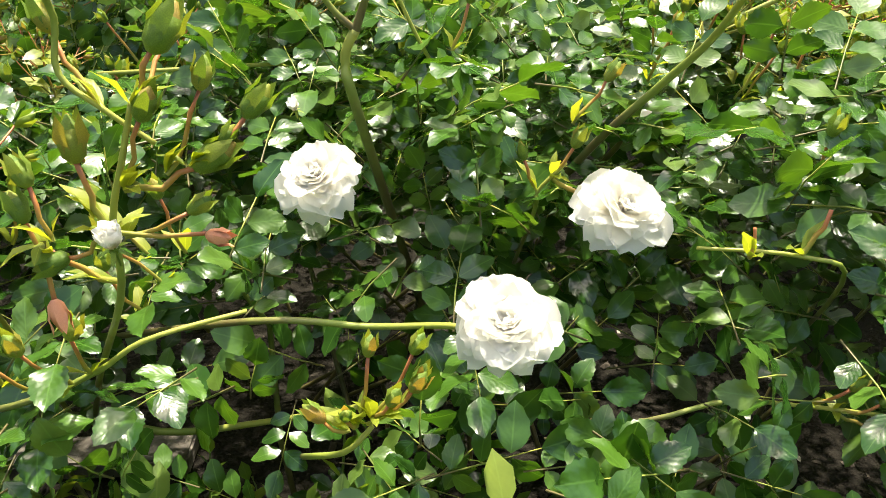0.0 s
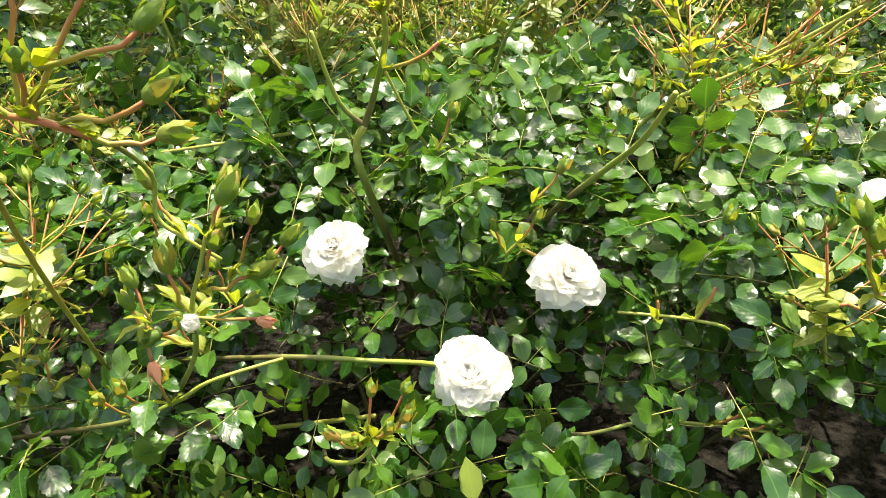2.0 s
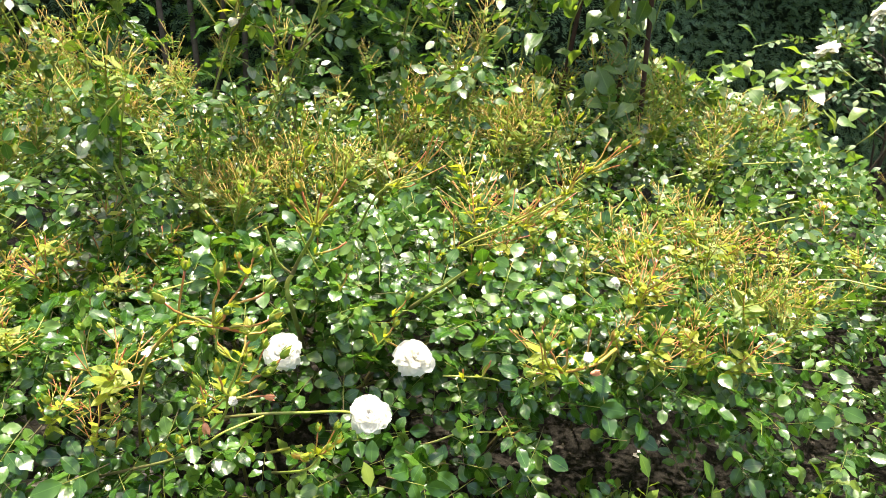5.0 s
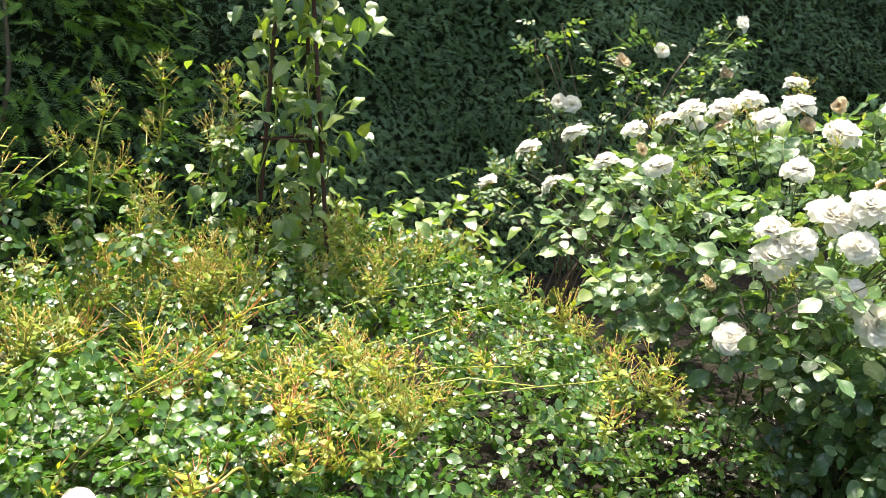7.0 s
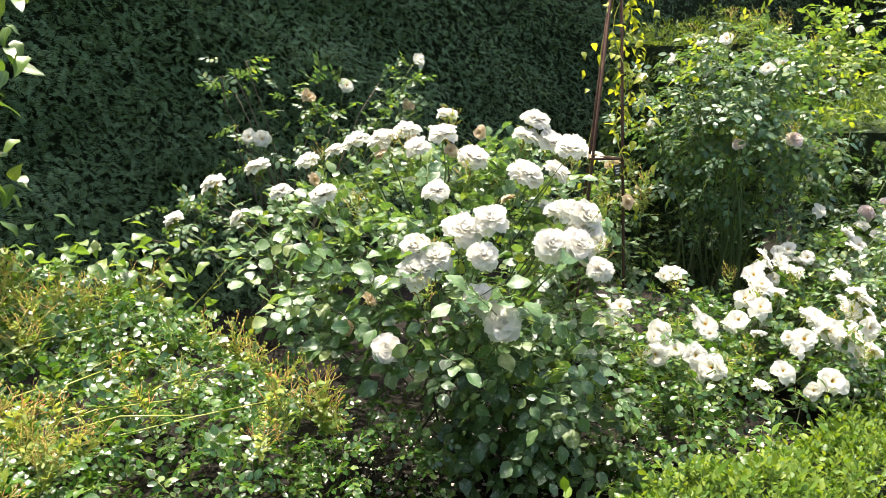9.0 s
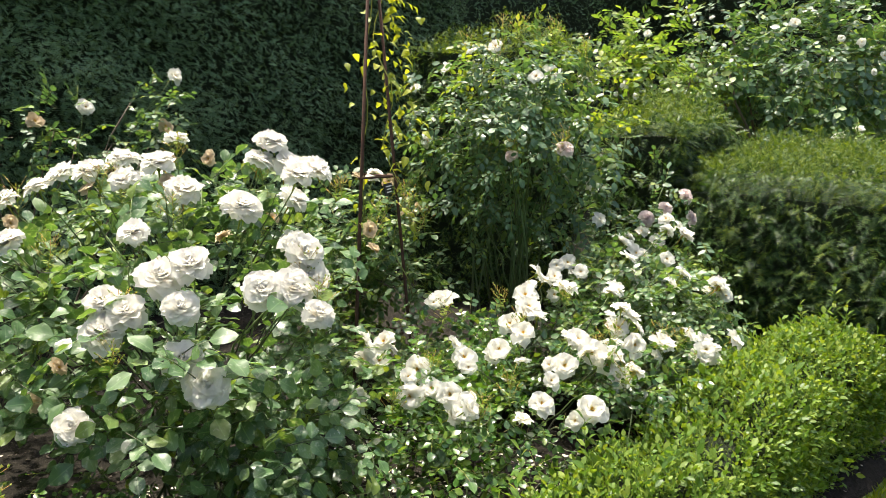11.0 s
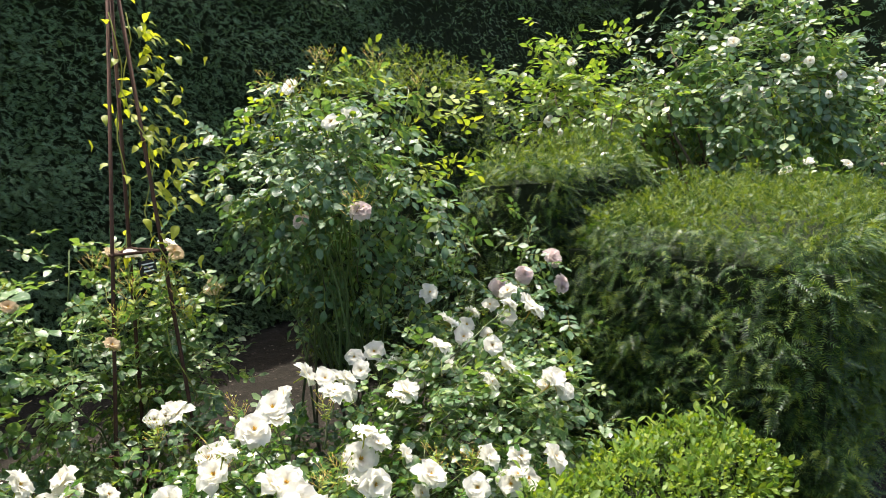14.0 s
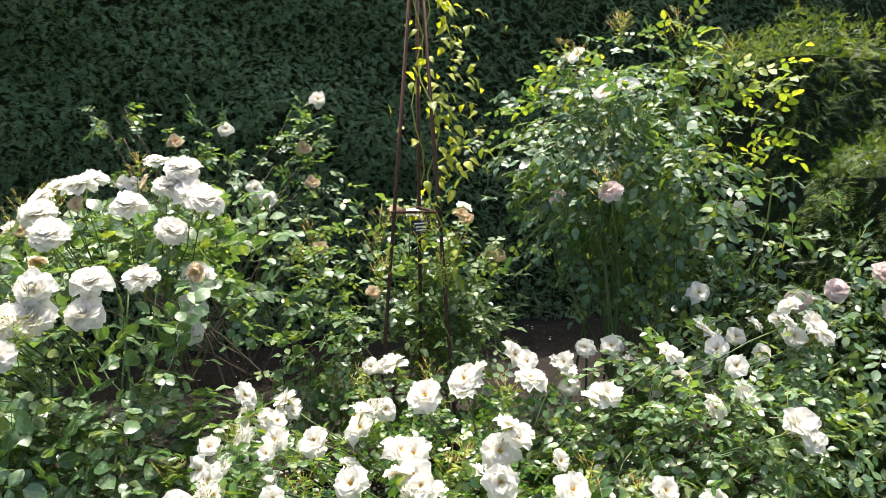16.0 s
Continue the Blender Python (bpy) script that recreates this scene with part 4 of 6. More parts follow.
# skirt of leaves towards the ground
rng = np.random.default_rng(305)
k = 420
x = rng.uniform(-1.5, 1.6, k)
p = np.c_[x, 0.5 + rng.uniform(0, 0.25, k), rng.uniform(0.08, 0.42, k)]
p = p[(np.sin(p[:, 0] * 7 + 0.6) > -0.2) & ((p[:, 0] < 0.15) | (p[:, 0] > 0.7) | (p[:, 2] < 0.2)) & ((p[:, 0] > -0.15) | (p[:, 0] < -0.65) | (p[:, 2] < 0.16))]
leafy("foliage", rose, near_plain, leaf_poses(p, np.tile((0, -0.5, 0.5), (len(p), 1)), 306, 0.95, 0.3, 0.4, (0.0, -0.9, -0.2)), [NEAR_LEAF, CANE])

tips = [(RNG.uniform(-1.4, 1.6), RNG.uniform(0.5, 1.9)) for _ in range(34)]
canes(rose, (0.1, 1.15, 0.0), [(a, b, float(mound(np.array(a), np.array(b))) + RNG.uniform(-0.05, 0.06)) for a, b in tips], 41, 0.0042, 0.16, spread=0.3)
# long arching shoots in the open front
def shoot(points, r0, r1, mat=None, label="", name="cane"):
    """A bent stem through a few places, smoothed between them."""
    q = np.array(points, float)
    t = np.linspace(0, len(q) - 1, 4 * len(q))
    i = np.clip(t.astype(int), 0, len(q) - 2)
    f = (t - i)[:, None]
    before, after = q[np.maximum(i - 1, 0)], q[np.minimum(i + 2, len(q) - 1)]
    line = 0.5 * (2 * q[i] + (q[i + 1] - before) * f + (2 * before - 5 * q[i] + 4 * q[i + 1] - after) * f ** 2 + (3 * (q[i] - q[i + 1]) + after - before) * f ** 3)
    part(name, to_mesh(name, tube(line, np.linspace(r0, r1, len(line)), 7), [mat or CANE]), rose, label)


BRACT = to_mesh("bract", leaflet(0.022, 0.0075, 5, 0.5, 0.3), [GOLD_LEAF])
GREENBUD = to_mesh("bud", bud(1.0, 0, 0, 8), [BUD_GREEN])


def stalk(a, b, size=0.0, r=0.0013, mat=None, bow=0.003):
    """A thin reddish flower stalk from a to b with a green bud of that size at its end and bracts at its foot."""
    part("flower_stalk", to_mesh("flower_stalk", tube(bent(a, b, -bow, 5, 0.0012), np.linspace(r * 1.15, r * 0.9, 5), 6), [mat or RED_STALK]), rose)
    way = (Vector(b) - Vector(a)).normalized()
    if size:
        lean = way + Vector((RNG.normal(0, 0.2), RNG.normal(0, 0.2), 0.25))
        part("bud", GREENBUD, rose, "", Matrix.Translation(Vector(b) - way * 0.002) @ lean.to_track_quat("Y", "Z").to_matrix().to_4x4() @ Matrix.Rotation(RNG.uniform(0, 3), 4, "Y") @ Matrix.Scale(size, 4))
    for side in range(2):
        turn = Vector((RNG.normal(0, 0.6), RNG.normal(-0.2, 0.5), 0.5)) + way * 0.6
        part("bract", BRACT, rose, "", Matrix.Translation(a) @ turn.to_track_quat("Y", "Z").to_matrix().to_4x4() @ Matrix.Scale(RNG.uniform(0.7, 1.3), 4))


shoot(((-0.19, 0.295, 0.864), (-0.173, 0.36, 0.825), (-0.166, 0.40, 0.787), (-0.168, 0.40, 0.757), (-0.15, 0.40, 0.74), (-0.13, 0.405, 0.722)), 0.0019, 0.0014)
shoot(((-0.36, 0.72, 0.3), (-0.23, 0.50, 0.52), (-0.167, 0.42, 0.63), (-0.157, 0.405, 0.682), (-0.146, 0.40, 0.713), (-0.137, 0.40, 0.742)), 0.0026, 0.0015, None, "yellow-green cane that carries plump buds")
stalk((-0.137, 0.40, 0.742), (-0.123, 0.40, 0.768), 0.026, 0.0016)
stalk((-0.137, 0.40, 0.74), (-0.128, 0.43, 0.765), 0.02)
stalk((-0.146, 0.40, 0.70), (-0.109, 0.40, 0.712), 0.024, 0.0017)
stalk((-0.146, 0.40, 0.70), (-0.131, 0.395, 0.738), 0.02)
stalk((-0.125, 0.40, 0.708), (-0.106, 0.41, 0.749), 0.017)
stalk((-0.113, 0.40, 0.712), (-0.083, 0.40, 0.738), 0.02)
stalk((-0.11, 0.40, 0.714), (-0.095, 0.40, 0.725), 0.012, 0.001)
stalk((-0.16, 0.402, 0.682), (-0.168, 0.40, 0.716), 0.024, 0.0016)
stalk((-0.187, 0.40, 0.672), (-0.193, 0.40, 0.703), 0.018)
stalk((-0.19, 0.40, 0.665), (-0.199, 0.40, 0.684), 0.018)
stalk((-0.16, 0.402, 0.676), (-0.181, 0.398, 0.664), 0.019)
stalk((-0.157, 0.40, 0.678), (-0.108, 0.398, 0.678), 0.0, 0.0013)
stalk((-0.15, 0.40, 0.675), (-0.115, 0.40, 0.689), 0.015)
stalk((-0.167, 0.42, 0.64), (-0.19, 0.40, 0.668), 0.0, 0.0016)
stalk((-0.192, 0.40, 0.672), (-0.19, 0.395, 0.64), 0.0, 0.0014)
stalk((-0.15, 0.40, 0.74), (-0.172, 0.41, 0.775), 0.018)
shoot(((-0.5, 0.55, 0.42), (-0.266, 0.45, 0.535), (-0.202, 0.44, 0.567), (-0.166, 0.44, 0.591), (-0.11, 0.46, 0.60)), 0.0026, 0.0014)
stalk((-0.24, 0.445, 0.55), (-0.25, 0.42, 0.585), 0.018)
stalk((-0.215, 0.44, 0.56), (-0.225, 0.41, 0.60), 0.018)
stalk((-0.202, 0.44, 0.567), (-0.20, 0.42, 0.605), 0.018)
shoot(((-0.6, 0.66, 0.40), (-0.305, 0.60, 0.418), (-0.229, 0.60, 0.402), (-0.144, 0.60, 0.413), (-0.05, 0.56, 0.46)), 0.0042, 0.0024)
shoot(((-0.42, 0.70, 0.42), (-0.138, 0.53, 0.552), (-0.045, 0.53, 0.549), (0.016, 0.50, 0.567), (0.04, 0.455, 0.585)), 0.0028, 0.0022, None, "long arching cane that carries an open bloom")
shoot(((-0.12, 0.62, 0.36), (-0.08, 0.46, 0.49), (-0.049, 0.42, 0.526), (-0.032, 0.42, 0.545)), 0.0026, 0.0016)
for tip, size in (((-0.033, 0.42, 0.595), 0.015), ((-0.007, 0.42, 0.597), 0.016), ((-0.007, 0.41, 0.578), 0.017), ((-0.062, 0.42, 0.549), 0.017), ((-0.003, 0.415, 0.582), 0.014), ((-0.02, 0.405, 0.572), 0.016), ((-0.045, 0.40, 0.565), 0.012)):
    stalk((-0.04 + 0.25 * (tip[0] + 0.04), 0.42, 0.54 + 0.2 * (tip[2] - 0.54)), tip, size, 0.0012)
shoot(((0.02, 0.72, 0.36), (0.132, 0.52, 0.474), (0.206, 0.50, 0.507), (0.262, 0.50, 0.504), (0.323, 0.50, 0.496)), 0.0024, 0.0014)
stalk((0.262, 0.50, 0.504), (0.283, 0.48, 0.532), 0.014)
stalk((0.285, 0.50, 0.50), (0.312, 0.49, 0.513), 0.014)
stalk((0.285, 0.50, 0.50), (0.318, 0.49, 0.492), 0.012)
shoot(((0.0, 0.82, 0.36), (-0.057, 0.67, 0.655), (-0.068, 0.66, 0.711), (-0.059, 0.66, 0.735)), 0.0046, 0.004, None, "thick forked cane standing over the leaves")
shoot(((-0.059, 0.66, 0.735), (-0.083, 0.655, 0.763), (-0.1, 0.64, 0.83)), 0.003, 0.0018)
shoot(((-0.059, 0.66, 0.735), (-0.047, 0.65, 0.768), (-0.029, 0.60, 0.83), (-0.028, 0.57, 0.866)), 0.0036, 0.0022)
for tip, size in (((-0.048, 0.55, 0.925), 0.02), ((-0.02, 0.53, 0.93), 0.018), ((0.019, 0.55, 0.943), 0.02), ((0.0, 0.56, 0.90), 0.016), ((-0.06, 0.55, 0.90), 0.016), ((0.018, 0.55, 0.84), 0.0), ((-0.01, 0.52, 0.90), 0.017)):
    stalk((-0.028, 0.565, 0.86 if tip[2] > 0.86 else 0.815), tip, size, 0.0016)
shoot(((0.10, 0.92, 0.4), (0.061, 0.72, 0.605), (0.031, 0.70, 0.66), (-0.003, 0.69, 0.708), (-0.028, 0.68, 0.76), (-0.05, 0.66, 0.82)), 0.0022, 0.0014)
shoot(((0.05, 0.86, 0.42), (0.125, 0.70, 0.616), (0.171, 0.64, 0.695), (0.192, 0.60, 0.736), (0.196, 0.55, 0.775), (0.19, 0.48, 0.82)), 0.004, 0.0022, None, "thick leaning cane")
stalk((0.103, 0.60, 0.679), (0.125, 0.60, 0.712), 0.017, 0.0013)
shoot(((0.06, 0.80, 0.40), (0.079, 0.62, 0.595), (0.08, 0.60, 0.626), (0.10, 0.598, 0.65)), 0.002, 0.0014)
stalk((0.08, 0.60, 0.626), (0.068, 0.60, 0.653), 0.015)
stalk((0.09, 0.60, 0.64), (0.105, 0.595, 0.664), 0.018)
stalk((0.09, 0.60, 0.638), (0.12, 0.575, 0.634), 0.0, 0.0018)
stalk((0.015, 0.60, 0.731), (0.026, 0.60, 0.765), 0.016)
shoot(((0.34, 0.72, 0.40), (0.27, 0.50, 0.60), (0.23, 0.48, 0.629), (0.168, 0.49, 0.63)), 0.002, 0.0012)
stalk((0.23, 0.48, 0.63), (0.242, 0.48, 0.66), 0.0, 0.0015)
stalk((0.198, 0.48, 0.628), (0.196, 0.475, 0.65), 0.0, 0.0012)
# branched trusses that stand out towards the path
shoot(((-0.32, 0.62, 0.40), (-0.27, 0.42, 0.70), (-0.207, 0.29, 0.855), (-0.166, 0.26, 0.872), (-0.13, 0.26, 0.862)), 0.0024, 0.0016, RED_STALK)
for foot, tip, size in (((-0.16, 0.26, 0.875), (-0.152, 0.26, 0.932), 0.02), ((-0.157, 0.26, 0.875), (-0.121, 0.27, 0.929), 0.0), ((-0.121, 0.27, 0.929), (-0.113, 0.275, 0.95), 0.016), ((-0.121, 0.27, 0.925), (-0.13, 0.265, 0.95), 0.012), ((-0.148, 0.26, 0.894), (-0.101, 0.265, 0.91), 0.018), ((-0.144, 0.26, 0.868), (-0.097, 0.25, 0.883), 0.018), ((-0.13, 0.26, 0.862), (-0.10, 0.265, 0.861), 0.017), ((-0.2, 0.27, 0.868), (-0.186, 0.265, 0.942), 0.016), ((-0.166, 0.26, 0.872), (-0.21, 0.25, 0.91), 0.018), ((-0.157, 0.26, 0.87), (-0.145, 0.24, 0.90), 0.016)):
    stalk(foot, tip, size, 0.0014)
shoot(((0.46, 0.56, 0.50), (0.39, 0.36, 0.74), (0.332, 0.30, 0.762), (0.287, 0.30, 0.752), (0.264, 0.30, 0.76)), 0.003, 0.0018, RED_STALK)
for foot, tip, size in (((0.287, 0.30, 0.752), (0.26, 0.30, 0.79), 0.019), ((0.287, 0.30, 0.752), (0.282, 0.29, 0.80), 0.018), ((0.266, 0.30, 0.76), (0.25, 0.30, 0.803), 0.017), ((0.31, 0.30, 0.756), (0.319, 0.305, 0.818), 0.019), ((0.33, 0.30, 0.762), (0.35, 0.30, 0.80), 0.017), ((0.30, 0.30, 0.753), (0.31, 0.28, 0.742), 0.014), ((0.264, 0.30, 0.76), (0.245, 0.30, 0.752), 0.014)):
    stalk(foot, tip, size, 0.0014)
shoot(((0.10, 0.95, 0.42), (0.188, 0.82, 0.596), (0.253, 0.80, 0.705), (0.35, 0.78, 0.765), (0.44, 0.74, 0.838)), 0.0036, 0.002)
shoot(((0.26, 0.95, 0.5), (0.351, 0.80, 0.704), (0.385, 0.79, 0.754), (0.483, 0.76, 0.873)), 0.003, 0.0018)
shoot(((0.02, 0.95, 0.5), (0.09, 0.80, 0.806), (0.174, 0.78, 0.871)), 0.0028, 0.0016)
for k in range(34):
    foot = ((0.253, 0.80, 0.705), (0.35, 0.78, 0.765), (0.44, 0.74, 0.838), (0.385, 0.79, 0.754), (0.483, 0.76, 0.873), (0.13, 0.79, 0.838), (0.174, 0.78, 0.871))[k % 7]
    tip = np.array(foot) + np.array((RNG.normal(0.03, 0.035), RNG.normal(-0.02, 0.03), RNG.uniform(0.02, 0.08)))
    stalk(foot, tuple(tip), RNG.uniform(0.01, 0.017), 0.0012)

# creamy full blooms that face the path
def petal_bloom(parent, at, normal, radius, seed, label):
    """A bloom of separate petals on a green calyx."""
    bloom = part("bloom", to_mesh("calyx", joined(calyx(radius)), [CREAM_PETAL, STAMEN, BUD_GREEN]), parent, label, face_pose(at, normal))
    for p in full_bloom_petals(seed, 6):
        ob = new("petal", to_mesh("petal", p.moved(Matrix.Scale(radius, 4)), [CREAM_PETAL]))
        ob.parent = bloom


petal_bloom(rose, (0.045, 0.440, 0.600), (0.0, -0.53, 0.72), 0.031, 5, "full creamy white rose bloom, fully open")
petal_bloom(rose, (-0.077, 0.565, 0.645), (-0.22, -0.55, 0.7), 0.031, 6, "full creamy white rose bloom turned aside")
petal_bloom(rose, (0.130, 0.545, 0.630), (0.22, -0.5, 0.66), 0.032, 8, "full creamy white rose bloom turned aside")
OPENING = to_mesh("bloom", half_open(12, 1.0), [CREAM_PETAL, STAMEN, BUD_GREEN])
for at, r in (((-0.096, 0.589, 0.691), 0.009), ((0.488, 0.897, 0.66), 0.018), ((0.40, 0.60, 0.64), 0.011), ((0.60, 0.86, 0.66), 0.013), ((-0.150, 0.385, 0.676), 0.014), ((0.303, 0.27, 0.786), 0.015), ((0.40, 0.66, 0.745), 0.016), ((0.33, 0.5, 0.60), 0.012), ((-0.33, 0.42, 0.52), 0.009), ((-0.5, 1.2, 0.8), 0.014), ((0.85, 1.2, 0.78), 0.012), ((-0.75, 1.5, 0.85), 0.016), ((0.55, 0.55, 0.58), 0.012)):
    part("bloom", OPENING, rose, "half-open creamy bud", face_pose(at, (RNG.normal(0, 0.4), -0.4, 0.8), RNG.uniform(0, 6), r))
SALMON = to_mesh("bud", bud(1.0, 1, 1, 8), [BUD_GREEN, BUD_PINK])
for at, way, size in (((-0.108, 0.396, 0.678), (1.0, -0.3, 0.0), 0.014), ((-0.19, 0.395, 0.642), (0.25, -0.3, -1.0), 0.017), ((0.318, 0.285, 0.757), (0.9, -0.3, 0.3), 0.013)):
    part("bud", SALMON, rose, "closed salmon-pink bud", Matrix.Translation(at) @ Vector(way).to_track_quat("Y", "Z").to_matrix().to_4x4() @ Matrix.Scale(size, 4))
for k in range(60):
    x, y = RNG.uniform(-0.5, 0.6), RNG.uniform(0.44, 0.9)
    if min(abs(x - c) for c in (0.045, -0.077, 0.13)) < 0.05:
        continue
    z = float(mound(np.array(x), np.array(y))) + RNG.uniform(0.0, 0.05)
    stalk((x + RNG.normal(0, 0.015), y + 0.02, z - 0.05), (x, y, z), RNG.uniform(0.012, 0.019), 0.0012)

SPRAYS = [flower_spray(500 + k, 0.17, 10, 0.0105, 12, 0.78) for k in range(5)]
SPRAY_MESH = [to_mesh("flower_truss", s, [TWIG, BUD_GREEN, LIME_LEAF]) for s in SPRAYS]
RED_MESH = [to_mesh("flower_truss", flower_spray(530 + j, 0.16, 8, 0.014, 8, 0.9), [RED_STALK, BUD_GREEN, GOLD_LEAF]) for j in range(3)]
k = 560
sx, sy = RNG.uniform(-1.6, 1.68, k), RNG.uniform(0.5, 2.0, k)
for n, (x, y) in enumerate(zip(sx, sy)):
    if abs(x) < 0.55 and y < 0.9 or noise.noise((x * 3.2, y * 3.2, 7)) < (0.06 if x > 0.8 else -0.13):
        continue
    z = float(mound(np.array(x), np.array(y))) - RNG.uniform(0.02, 0.08)
    q = Vector((RNG.normal(0, 0.35), RNG.normal(-0.1, 0.35), 1.0)).to_track_quat("Z", "Y").to_matrix().to_4x4()
    part("flower_truss", SPRAY_MESH[n % 5], rose, m=Matrix.Translation((x, y, z)) @ q @ Matrix.Scale(RNG.uniform(0.65, 1.15), 4))
for n in range(110):
    x, y = RNG.uniform(-1.2, 1.5), RNG.uniform(0.46, 0.95)
    if -0.3 < x < 0.28 or x > 0.7 and n % 2:
        continue
    z = float(mound(np.array(x), np.array(y))) - RNG.uniform(0.02, 0.07)
    q = Vector((RNG.normal(0, 0.5), RNG.normal(-0.3, 0.35), 1.0)).to_track_quat("Z", "Y").to_matrix().to_4x4()
    part("flower_truss", RED_MESH[n % 3], rose, m=Matrix.Translation((x, y, z)) @ q @ Matrix.Scale(RNG.uniform(0.6, 1.0), 4))
# tall shoots at the back with trusses and small leaves
small_leaf = [rose_leaf(2, 0.036, 4, False, 0, 0.6, 250 + j) for j in range(4)]
shoots, shoot_leaves = [], []
for x, y, h, lean in ((-0.05, 1.4, 1.38, -0.1), (0.22, 1.45, 1.24, 0.08), (0.42, 1.75, 1.30, 0.1), (0.62, 1.85, 1.26, 0.12), (-0.4, 1.2, 1.25, 0.05), (-0.55, 1.35, 1.15, -0.1), (-0.75, 1.3, 1.3, 0.0), (-0.22, 1.1, 1.18, 0.1), (-0.12, 1.25, 1.1, 0.15), (-0.9, 1.6, 1.3, -0.1), (0.75, 2.0, 1.2, 0.05), (-0.35, 0.95, 1.05, -0.05), (-0.6, 0.9, 1.0, -0.1), (0.3, 1.2, 1.02, 0.1)):
    tip = np.array((x + lean, y, h))
    foot = np.array((x - lean, y + 0.02, 0.45))
    line = bent(foot, tip, 0, 7, 0.008)
    part("cane", to_mesh("cane", tube(line, np.linspace(0.0035, 0.0018, 7), 5), [CANE]), rose)
    for j in range(3):
        t = RNG.uniform(0.35, 0.85)
        a = foot + (tip - foot) * t
        b = a + np.array((RNG.normal(0, 0.1), RNG.normal(0, 0.08), RNG.uniform(0.1, 0.22)))
        part("side_shoot", to_mesh("side_shoot", tube(bent(a, b, 0.01, 5), np.linspace(0.0022, 0.0013, 5), 4), [CANE]), rose)
        part("flower_truss", SPRAY_MESH[j % 5], rose, m=Matrix.Translation(b - np.array((0, 0, 0.02))) @ Matrix.Scale(RNG.uniform(0.35, 0.55), 4))
        shoot_leaves += [a + (b - a) * q for q in (0.1, 0.25, 0.4, 0.55, 0.7, 0.9)]
    for j in range(26):
        shoot_leaves.append(foot + (tip - foot) * RNG.uniform(0.2, 0.95))
    for j in range(2):
        t = (0.99, 0.8)[j]
        q = Vector((RNG.normal(0, 0.5) * (j > 0), RNG.normal(0, 0.4) * (j > 0), 1)).to_track_quat("Z", "Y").to_matrix().to_4x4()
        part("flower_truss", SPRAY_MESH[j], rose, m=Matrix.Translation(foot + (tip - foot) * t - np.array((0, 0, 0.05))) @ q @ Matrix.Scale(RNG.uniform(0.75, 1.2), 4))
p = np.array(shoot_leaves)
leafy("foliage", rose, small_leaf, leaf_poses(p, unit(RNG.normal(0, 1, p.shape)) * (1, 1, 0.2), 310, 1.0, 0.1, 0.4), GLOSS)

# weathered board lying on the soil under the rose
bm = bmesh.new()
bmesh.ops.create_cube(bm, size=1.0)
bmesh.ops.scale(bm, vec=(0.7, 0.07, 0.03), verts=bm.verts)
bmesh.ops.bevel(bm, geom=bm.edges[:], offset=0.004, segments=2, affect="EDGES")
me = bpy.data.meshes.new("board")
bm.to_mesh(me)
bm.free()
me.materials.append(BOARD)
board = tagged(new("board", me), "grey weathered wooden board lying on the soil", "board")
board.matrix_world = pose(-0.72, 0.99, 0.045, 0, 0, 4)

# ---- tall white rose bush ----
white = thing("rose_bush", (2.5, 1.0, 0), "upright rose bush covered in large white full blooms", "rose bush")
B2C, B2R = (2.6, 1.08, 0.58), (0.74, 1.0, 0.66)
MATT = [MATT_LEAF, STALK]
big_leaves = [rose_leaf(1 + (k % 2), 0.066, 6, True, 0.06, 0.74, 400 + k) for k in range(6)]
big_plain = [rose_leaf(1 + (k % 2), 0.066, 5, False, 0.0, 0.74, 400 + k) for k in range(6)]
p, out = clumps(112, 14, B2C, B2R, 51, 0.18, 0.085, 0.62, 0.16)
away = np.hypot((p[:, 0] - 2.5) / 0.75, (p[:, 1] - 0.85) / 1.05)
keep = (p[:, 2] > 0.24 + 0.75 * np.clip(away - 0.35, 0, 2)) & ~((p[:, 0] > 2.25) & (p[:, 1] < 0.12 + 1.0 * (p[:, 0] - 2.3))) & ~((p[:, 2] < 0.45) & (p[:, 0] < 2.4) & (p[:, 1] > 1.2))
p, out = p[keep], out[keep]
crown = 1.27 - 0.36 * np.maximum(0, p[:, 1] - 1.1) - 0.42 * np.maximum(0, 2.45 - p[:, 0]) - 0.3 * np.maximum(0, 0.7 - p[:, 1])
p[:, 2] = np.where(p[:, 2] > crown, crown - np.random.default_rng(56).uniform(0, 0.14, len(p)), p[:, 2])
leafy("foliage", white, big_leaves, leaf_poses(p, out, 52, 0.98, 0.25, 0.6), MATT, lambda q: (q[:, 0] < 2.25) & (q[:, 1] < 0.9) & (q[:, 2] > 0.45), plain=big_plain)
low_p, low_out = clumps(22, 11, (2.45, 0.45, 0.5), (0.45, 0.3, 0.34), 54, 0.12, 0.07, 0.4, 0.25)
leafy("foliage", white, big_plain, leaf_poses(low_p, low_out, 55, 0.85, 0.3, 0.45), MATT)
low_p, low_out = clumps(32, 11, (2.62, 0.48, 0.38), (0.36, 0.34, 0.33), 57, 0.1, 0.075, 0.35, 0.25)
leafy("foliage", white, big_plain, leaf_poses(low_p, low_out, 58, 0.85, 0.3, 0.5), MATT)
canes(white, (2.42, 0.75, 0.0), [tuple(a) for a in p[::50]], 53, 0.006, 0.08, mat=STALK, spread=0.22)
WHITE_MATS = [SNOW_PETAL, STAMEN, BUD_GREEN]
FULL = [to_mesh("bloom", full_bloom(600 + k, 1.0), WHITE_MATS) for k in range(4)]
